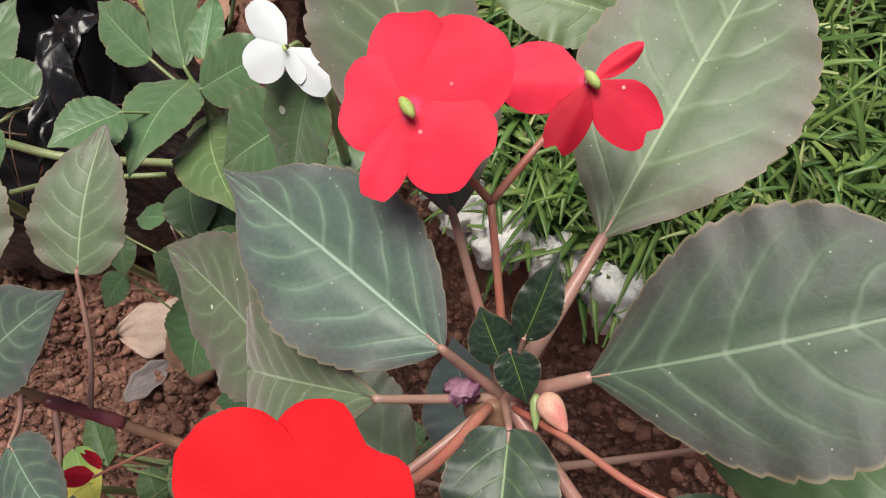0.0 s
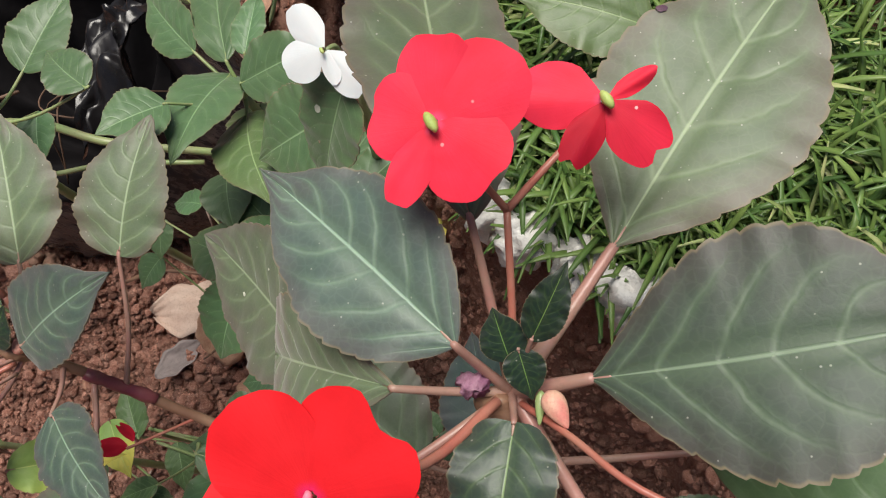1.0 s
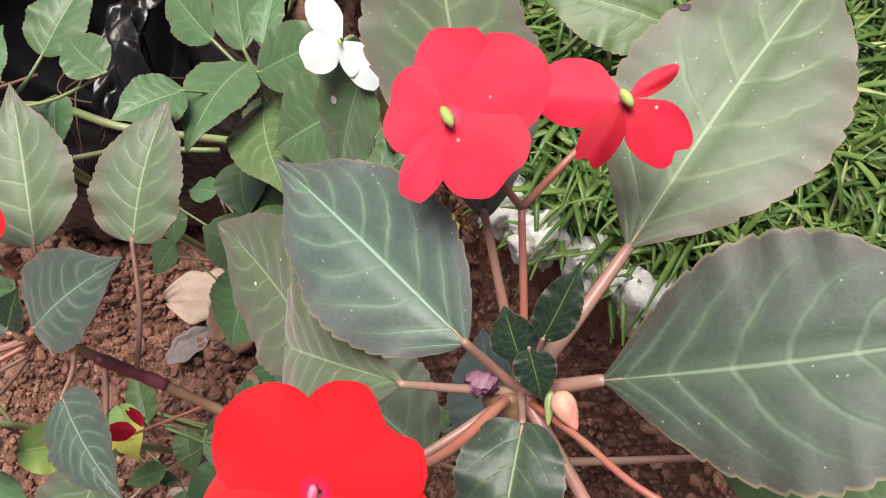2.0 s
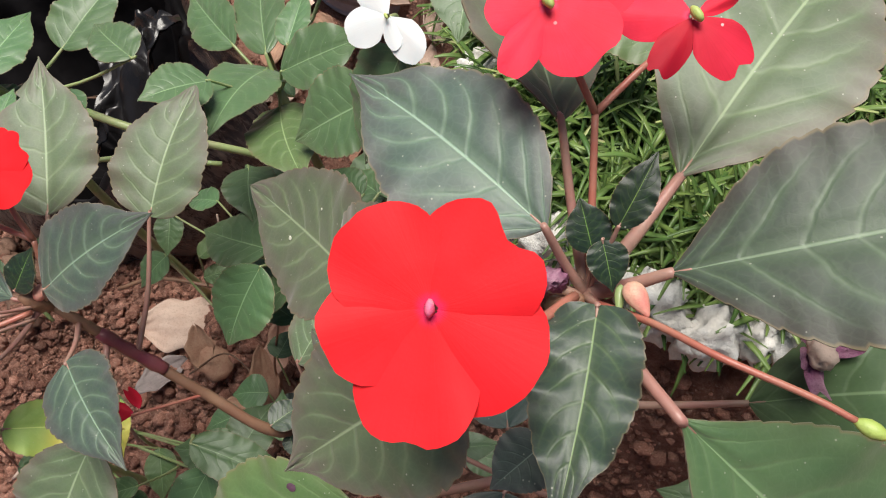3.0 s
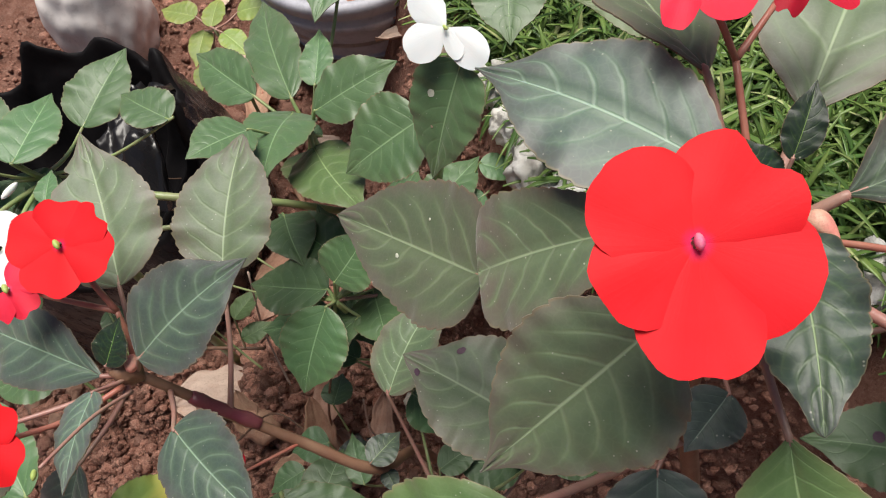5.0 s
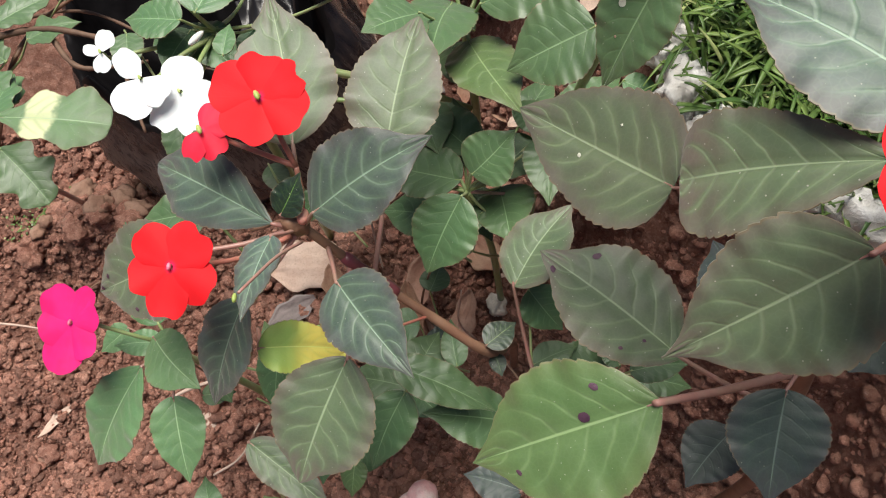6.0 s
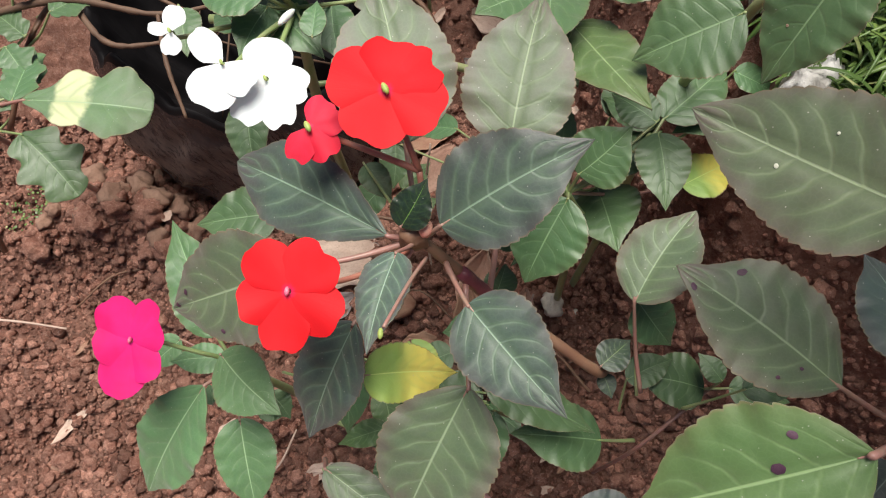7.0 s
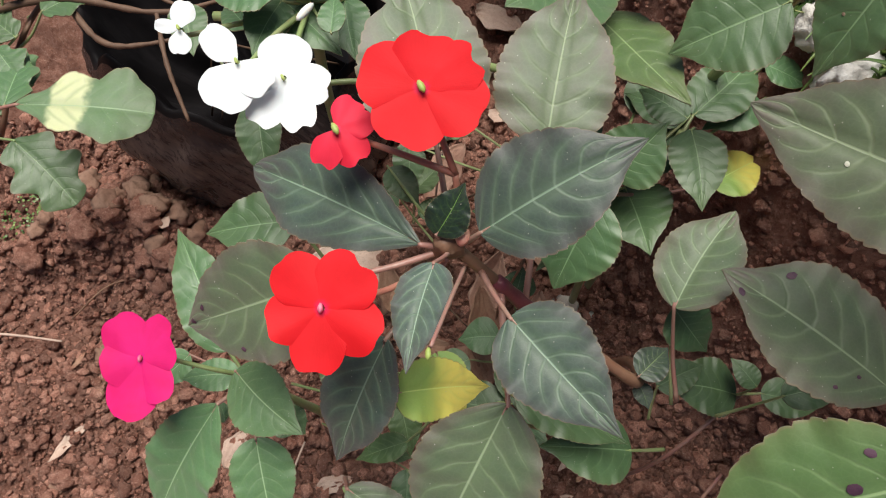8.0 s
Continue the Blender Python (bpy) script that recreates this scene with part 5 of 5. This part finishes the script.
place("pebble", lump("pebble", on_ground(-0.004, 0.104, 0.006), (0.008, 0.010, 0.007), PALE_STONE, 0.45, 31, 3, turn=0.4), label="small angular white stone lying on dark soil", category="stone")
place("pebble", lump("pebble", on_ground(0.015, 0.100, 0.002), (0.003, 0.003, 0.0025), PALE_STONE, 0.3, 32, 2), label="tiny white stone on dark soil", category="stone")
place("pebble", lump("pebble", on_ground(-0.131, 0.104, 0.008), (0.017, 0.019, 0.011), DRY_LEAF, 0.3, 33, 3, turn=0.7), label="flat pinkish-brown stone on the soil", category="stone")
place("pebble", lump("pebble", on_ground(-0.08, 0.062, 0.01), (0.012, 0.010, 0.010), STONE, 0.25, 35, 3), label="rounded brown stone under the leaves", category="stone")
place("pebble", lump("pebble", on_ground(-0.055, 0.075, 0.008), (0.018, 0.014, 0.010), plain_material("speckled_stone", (0.10, 0.10, 0.095), (0.34, 0.33, 0.31), 160, 0.8, 0.5), 0.25, 36, 3), label="speckled grey stone between the stems", category="stone")
bulb_at = on_ground(-0.056, -0.052, 0.011)
bulb = thing("bulb", bulb_at, "pale pink round bulb resting on the soil", "bulb")
part("body", lump("body", bulb_at, (0.0125, 0.0130, 0.0120), BULB, 0.10, 4, 4), bulb)
part("neck", drop("neck", (bulb_at[0] - 0.004, bulb_at[1] - 0.001, bulb_at[2] + 0.002), (bulb_at[0] - 0.021, bulb_at[1] - 0.004, bulb_at[2] - 0.002), 0.0060, BULB), bulb, "pinched pink neck of the bulb")


def litter(name, x, y, size, wide, turn, mat, label, lift=0.004, curl=0.3, seed=0, tilt=0.0, category="leaf"):
    """A dry leaf that lies curled on the ground."""
    r = np.random.default_rng(seed)
    nu, nv = 22, 13
    ph = r.uniform(0, 6, 4)
    c, s_ = math.cos(turn), math.sin(turn)
    ox, oy, oz = on_ground(x, y, lift)
    verts = []
    for i in range(nu):
        u = i / (nu - 1)
        hw = wide / 2 * max(0.03, math.sin(math.pi * u ** 0.9)) ** 0.7 * (1 + 0.10 * math.sin(17 * u + ph[0]))
        for j in range(nv):
            v = -1 + 2 * j / (nv - 1)
            lx, ly = (u - 0.5) * size, hw * v
            lz = curl * wide * 0.35 * v * v + 0.05 * size * math.sin(5 * u + ph[1] + 2 * v) + tilt * lx + 0.02 * size * math.sin(13 * v + ph[2] + 9 * u)
            verts.append((ox + c * lx - s_ * ly, oy + s_ * lx + c * ly, oz + lz))
    n0 = len(verts)
    verts += [(a, b, z - 0.0006) for a, b, z in verts]
    faces = grid_faces(nu, nv) + grid_faces(nu, nv, n0, True)
    ring = [i * nv for i in range(nu)] + [(nu - 1) * nv + j for j in range(1, nv)] + [i * nv + nv - 1 for i in range(nu - 2, -1, -1)] + list(range(nv - 2, 0, -1))
    faces += [(a, b, b + n0, a + n0) for a, b in zip(ring, ring[1:] + ring[:1])]
    place(name, mesh_of(name, verts, faces, mat), label=label, category=category, group="litter on the soil")


PINK_LEAF = plain_material("tan_dead_leaf", (0.40, 0.22, 0.16), (0.52, 0.34, 0.26), 50, 0.7, 0.5)
GREY_LEAF = plain_material("grey_dead_leaf", (0.20, 0.165, 0.16), (0.29, 0.24, 0.23), 50, 0.6, 0.4)
litter("dry_leaf", -0.172, 0.139, 0.082, 0.050, 0.15, PAPER_LEAF, "bleached papery dry leaf lying on the soil", 0.016, 0.2, 1)
litter("dry_leaf", -0.186, 0.094, 0.050, 0.026, 0.7, GREY_LEAF, "curled grey dead leaf on the soil", 0.014, 0.6, 2)
litter("dry_leaf", -0.062, 0.070, 0.055, 0.024, 1.9, DRY_LEAF, "reddish-brown dead leaf on the soil", 0.02, 0.6, 3)
litter("dry_leaf", -0.075, 0.020, 0.06, 0.026, -1.2, DRY_LEAF, "reddish-brown dead leaf on the soil", 0.06, 0.5, 4, 0.5)
litter("dry_leaf", -0.262, -0.006, 0.034, 0.020, 1.2, PAPER_LEAF, "bleached papery dry leaf lying on the soil", 0.006, 0.3, 5)
litter("dry_leaf", -0.41, -0.006, 0.040, 0.010, 0.9, PAPER_LEAF, "pale shred of dry leaf on the soil", 0.004, 0.4, 6)
litter("dry_leaf", -0.18, -0.03, 0.030, 0.014, 0.3, PAPER_LEAF, "pale shred of dry leaf on the soil", 0.004, 0.4, 7)
litter("dry_leaf", -0.02, 0.15, 0.05, 0.03, 2.5, DRY_LEAF, "reddish-brown dead leaf on the soil", 0.012, 0.5, 8)
litter("dry_leaf", -0.12, 0.26, 0.06, 0.03, 0.5, DRY_LEAF, "reddish-brown dead leaf on the soil", 0.012, 0.5, 9)
litter("dry_leaf", -0.13, 0.42, 0.07, 0.03, 1.5, DRY_LEAF, "reddish-brown dead leaf on the soil", 0.012, 0.5, 10)
litter("dry_leaf", -0.06, 0.36, 0.05, 0.025, -0.5, PAPER_LEAF, "bleached papery dry leaf lying on the soil", 0.012, 0.5, 12)
litter("dry_leaf", -0.10, 0.47, 0.05, 0.025, 0.9, PAPER_LEAF, "bleached papery dry leaf lying on the soil", 0.012, 0.5, 13)
litter("dry_leaf", -0.138, 0.107, 0.034, 0.022, 1.9, DRY_LEAF, "reddish-brown dead leaf standing on edge in the soil", 0.022, 0.8, 21, 0.6)
litter("dry_leaf", -0.066, 0.104, 0.046, 0.024, 1.2, PINK_LEAF, "pinkish-tan dead leaf leaning on a stalk", 0.040, 0.8, 22, 0.7)
litter("dry_leaf", -0.100, 0.182, 0.044, 0.024, 0.9, PINK_LEAF, "pinkish-tan dead leaf leaning on a stalk", 0.060, 0.7, 23, 0.5)
litter("dry_leaf", -0.070, 0.060, 0.040, 0.018, 2.0, DRY_LEAF, "reddish-brown dead leaf on the soil", 0.022, 0.7, 24, 0.4)
litter("dry_leaf", -0.030, 0.088, 0.048, 0.020, 1.4, PINK_LEAF, "pinkish-tan dead leaf on the soil", 0.016, 0.6, 25, 0.3)
litter("dry_leaf", -0.108, 0.070, 0.030, 0.016, 0.2, DRY_LEAF, "reddish-brown dead leaf on the soil", 0.010, 0.6, 26)
litter("dry_leaf", -0.068, 0.072, 0.050, 0.022, 1.7, DRY_LEAF, "reddish-brown dead leaf on the soil", 0.060, 0.7, 27, 0.8)
# dry scraps; the pale ones stand in for sun flecks on this soil
chips = np.random.default_rng(77)
for k in range(60):
    litter("dry_leaf", chips.uniform(-0.20, 0.06), chips.uniform(0.24, 0.60), chips.uniform(0.014, 0.040), chips.uniform(0.007, 0.018), chips.uniform(0, 6), (PAPER_LEAF, DRY_LEAF, PAPER_LEAF, GREY_LEAF)[k % 4],
           "curled scrap of dry leaf on the soil", 0.006, 0.5, 40 + k)
for k in range(16):
    litter("dry_leaf", chips.uniform(-0.46, 0.02), chips.uniform(-0.10, 0.18), chips.uniform(0.008, 0.022), chips.uniform(0.004, 0.010), chips.uniform(0, 6), (PAPER_LEAF, DRY_LEAF)[k % 2],
           "small scrap of dry leaf on the soil", 0.005, 0.5, 80 + k)
for pts, r, mat, lab in [
    ([(-0.52, 0.084, -0.036), (-0.47, 0.081, -0.030), (-0.431, 0.078, -0.034)], 0.0013, PAPER_LEAF, "pale straw lying on the soil"),
    ([(-0.30, 0.002, -0.012), (-0.27, 0.017, 0.012), (-0.235, 0.032, 0.014)], 0.0020, PAPER_LEAF, "pale straw lying on the soil"),
    ([(-0.215, 0.150, 0.060), (-0.17, 0.152, 0.082), (-0.112, 0.146, 0.080)], 0.0019, STEM_BROWN, "thin brown twig on the soil"),
    ([(-0.43, 0.10, -0.04), (-0.40, 0.13, -0.034), (-0.36, 0.14, -0.034)], 0.0010, STEM_BROWN, "thin brown twig on the soil"),
    ([(-0.24, -0.045, -0.02), (-0.215, -0.03, -0.008), (-0.205, 0.0, -0.012)], 0.0012, PAPER_LEAF, "pale straw lying on the soil"),
    ([(-0.09, 0.30, 0.03), (-0.12, 0.36, 0.06), (-0.16, 0.40, 0.05)], 0.0030, STEM_BROWN, "brown twig on the soil"),
    ([(0.02, 0.03, 0.06), (-0.01, 0.06, 0.06), (-0.04, 0.05, 0.05)], 0.0012, STEM_BROWN, "thin brown twig on the soil"),
    ([(-0.125, 0.165, 0.05), (-0.085, 0.150, 0.12), (-0.060, 0.140, 0.17)], 0.0011, ROOT, "thin dry stalk between the plants"),
    ([(-0.100, 0.120, 0.03), (-0.105, 0.150, 0.10), (-0.098, 0.170, 0.16)], 0.0010, PAPER_LEAF, "pale dry stalk between the plants"),
    ([(-0.050, 0.060, 0.02), (-0.060, 0.080, 0.08), (-0.045, 0.100, 0.14)], 0.0012, STEM_BROWN, "thin dry stalk between the plants"),
    ([(-0.020, 0.075, 0.02), (-0.030, 0.070, 0.08), (-0.026, 0.078, 0.13)], 0.0010, PAPER_LEAF, "pale dry stalk between the plants"),
    ([(-0.150, 0.090, 0.03), (-0.110, 0.100, 0.06), (-0.080, 0.080, 0.05)], 0.0009, ROOT, "thin dry stalk between the plants"),
]:
    place("twig", tube("twig", pts, r, r * 0.7, mat, n=14, knots=0.12), label=lab, category="twig", group="litter on the soil")

def build_sprouts(cx, cy, spread, count):
    """Many tiny oval seed leaves close over the soil."""
    r = np.random.default_rng(91)
    verts, faces = [], []
    for k in range(count):
        x, y = cx + r.normal(0, spread), cy + r.normal(0, spread * 1.3)
        a, size = r.uniform(0, 6.3), r.uniform(0.0016, 0.0034)
        z = soil_height(x, y) + r.uniform(0.004, 0.010)
        d, e = np.array((math.cos(a), math.sin(a), r.uniform(-0.2, 0.5))), np.array((-math.sin(a), math.cos(a), r.uniform(-0.3, 0.3)))
        start = len(verts)
        for u, w in ((0, 0), (0.35, 0.45), (0.8, 0.36), (1.1, 0), (0.8, -0.36), (0.35, -0.45)):
            verts.append(np.array((x, y, z)) + d * u * size + e * w * size)
        verts += [v - np.array((0, 0, 0.0003)) for v in verts[start:]]
        faces += [tuple(range(start, start + 6)), tuple(range(start + 11, start + 5, -1))]
        faces += [(start + j, start + 6 + j, start + 6 + (j + 1) % 6, start + (j + 1) % 6) for j in range(6)]
    place("sprouts", mesh_of("sprouts", verts, faces, BLADE, smooth=False), label="patch of tiny green seed leaves on the soil", category="seedlings", kind="stuff")


build_sprouts(-0.495, 0.200, 0.016, 150)

# ---- plastic bag and pots ----
def build_bag():
    cx, cy, rx, ry = -0.264, 0.306, 0.128, 0.102
    z0 = ground_height(cx, cy)
    nu, nv = 46, 120
    verts = []
    for i in range(nu):
        f = i / (nu - 1)
        for j in range(nv):
            a = 2 * math.pi * j / nv
            rim = 0.168 + 0.034 * math.sin(a) + 0.012 * math.sin(2 * a + 0.6) + 0.012 * math.sin(5 * a) + 0.010 * math.sin(11 * a + 1)
            if f < 0.56:
                h = f / 0.56
                k, z = 0.93 + 0.15 * math.sin(math.pi * h ** 0.8), rim * h
            else:
                h = (f - 0.56) / 0.44
                k, z = 0.93 - 0.07 * math.sin(min(1, h * 2.2) * math.pi / 2) - 0.06 * h - 0.62 * h ** 4, rim + 0.008 * math.sin(min(1, h * 3) * math.pi) - 0.15 * h * h
            p = Vector((math.cos(a) * 2.2, math.sin(a) * 2.2, z * 9))
            w = 1 + 0.10 * noise.noise(p * 0.9) + 0.085 * abs(noise.noise(p * 1.9)) - 0.060 * abs(noise.noise(p * 3.9)) + 0.022 * noise.noise(Vector((a * 7, z * 20, 2)))
            verts.append((cx + rx * k * w * math.cos(a), cy + ry * k * w * math.sin(a), z + z0 - 0.012 + 0.016 * noise.noise(p * 1.7)))
    bag = thing("plastic_bag", (cx, cy, z0), "crumpled black plastic nursery bag, dusty outside, open at the top", "bag")
    part("wall", mesh_of("wall", verts[: 26 * nv], grid_faces(26, nv, wrap=True), DUSTY), bag, "dusty outer side")
    part("lining", mesh_of("lining", verts[25 * nv :], grid_faces(21, nv, wrap=True), DULL_FILM), bag, "black folded rim and inside")
    disc = [(cx, cy, z0 + 0.012)]
    n = 40
    for ring in (0.1, 0.2, 0.32):
        for j in range(n):
            a = 2 * math.pi * j / n
            disc.append((cx + rx * ring * 0.86 * math.cos(a), cy + ry * ring * 0.86 * math.sin(a), z0 + 0.008 + 0.012 * noise.noise(Vector((math.cos(a), math.sin(a), ring)) * 3)))
    faces = [(0, 1 + j, 1 + (j + 1) % n) for j in range(n)] + grid_faces(3, n, 1, wrap=True)
    part("potting_soil", mesh_of("potting_soil", disc, faces, SOIL), bag, "dark earth inside the bag")
    # a flap of film, folded over the rim
    flap = []
    for i in range(24):
        u = i / 23
        for j in range(16):
            v = j / 15
            p = Vector((u * 3, v * 3, 0.5))
            flap.append((-0.212 + 0.060 * u + 0.012 * noise.noise(p), 0.222 + 0.095 * v + 0.02 * math.sin(3 * u) + 0.010 * noise.noise(p * 1.3 + Vector((3, 1, 0))),
                         0.145 + 0.055 * math.sin(2.2 * v) * (0.5 + 0.5 * u) + 0.034 * abs(noise.noise(p * 1.3)) + 0.004 * noise.noise(p * 3.1)))
    m0 = len(flap)
    flap += [(x, y, z - 0.0012) for x, y, z in flap]
    part("flap", mesh_of("flap", flap, grid_faces(24, 16, flip=True) + grid_faces(24, 16, m0), PLASTIC), bag, "crumpled shiny black flap of film")
    for k in range(3):
        a, b = 2.1 * k, 2.1 * k + 2.4
        pts = [(cx + 0.07 * math.cos(a), cy + 0.06 * math.sin(a), z0 + 0.06), (cx - 0.02 + 0.02 * math.sin(k), cy - 0.02, z0 + 0.12 + 0.01 * (k % 3)), (cx + 0.08 * math.cos(b), cy + 0.07 * math.sin(b), z0 + 0.08)]
        part("root", tube("root", pts, 0.0012 - 0.0002 * k, 0.0006, ROOT, n=16, knots=0.2, seed=k), bag, "dry brown root")
    for k, pts in enumerate([[(-0.42, 0.225, 0.20), (-0.34, 0.235, 0.215), (-0.275, 0.228, 0.212), (-0.235, 0.25, 0.20)], [(-0.33, 0.23, 0.213), (-0.30, 0.205, 0.21), (-0.255, 0.215, 0.205)],
                             [(-0.275, 0.228, 0.212), (-0.265, 0.195, 0.205), (-0.252, 0.165, 0.19)], [(-0.42, 0.25, 0.19), (-0.33, 0.265, 0.2), (-0.27, 0.25, 0.19)]]):
        part("root", tube("root", pts, 0.0028 - 0.0005 * k, 0.0012, ROOT, n=22, knots=0.2, seed=k + 20), bag, "dry brown runner across the bag")


build_bag()


def build_pot(cx, cy, z0, z1, r0, r1):
    """A ribbed pot with a rolled rim, turned from a profile."""
    prof = [(r0 * 0.2, z0), (r0, z0), (r0 + 0.002, z0 + 0.006)]
    for k in range(1, 8):
        f = k / 8
        prof.append((r0 + (r1 - r0) * f, z0 + (z1 - 0.03 - z0) * f))
    prof += [(r1, z1 - 0.030), (r1 + 0.005, z1 - 0.028), (r1 + 0.006, z1 - 0.020), (r1 + 0.003, z1 - 0.018), (r1 + 0.003, z1 - 0.014), (r1 + 0.007, z1 - 0.012), (r1 + 0.008, z1 - 0.003), (r1 + 0.005, z1),
             (r1, z1 - 0.001), (r1 - 0.002, z1 - 0.006), (r1 - 0.004, z1 - 0.05), (r0, z0 + 0.03)]
    n = 72
    verts = [(cx + r * math.cos(2 * math.pi * j / n), cy + r * math.sin(2 * math.pi * j / n), z) for r, z in prof for j in range(n)]
    pot = thing("flower_pot", (cx, cy, z0), "grey plastic flower pot with a ribbed rolled rim", "pot")
    part("wall", mesh_of("wall", verts, grid_faces(len(prof), n, flip=True, wrap=True), GREY_POT), pot)
    disc = [(cx, cy, z1 - 0.070)] + [(cx + r * math.cos(2 * math.pi * j / 40), cy + r * math.sin(2 * math.pi * j / 40), z1 - 0.074 + 0.006 * noise.noise(Vector((j, r * 50, 0)))) for r in (0.05, r1 - 0.004) for j in range(40)]
    part("potting_soil", mesh_of("potting_soil", disc, [(0, 1 + j, 1 + (j + 1) % 40) for j in range(40)] + grid_faces(2, 40, 1, wrap=True), SOIL), pot, "dark earth in the pot")


build_pot(-0.004, 0.420, ground_height(-0.004, 0.420) - 0.004, 0.232, 0.068, 0.078)
sack = thing("grow_bag", foot(-0.27, 0.49), "slumped dusty grey plastic grow bag standing on the soil", "bag")
part("body", lump("body", (-0.284, 0.523, ground_height(-0.27, 0.49) + 0.055), (0.048, 0.056, 0.085), CLAY_POT, 0.12, 8, 5, freq=1.8), sack)
part("fold", lump("fold", (-0.270, 0.515, ground_height(-0.27, 0.49) + 0.132), (0.030, 0.022, 0.016), CLAY_POT, 0.45, 12, 4, freq=2.4), sack, "twisted dusty top of the bag")
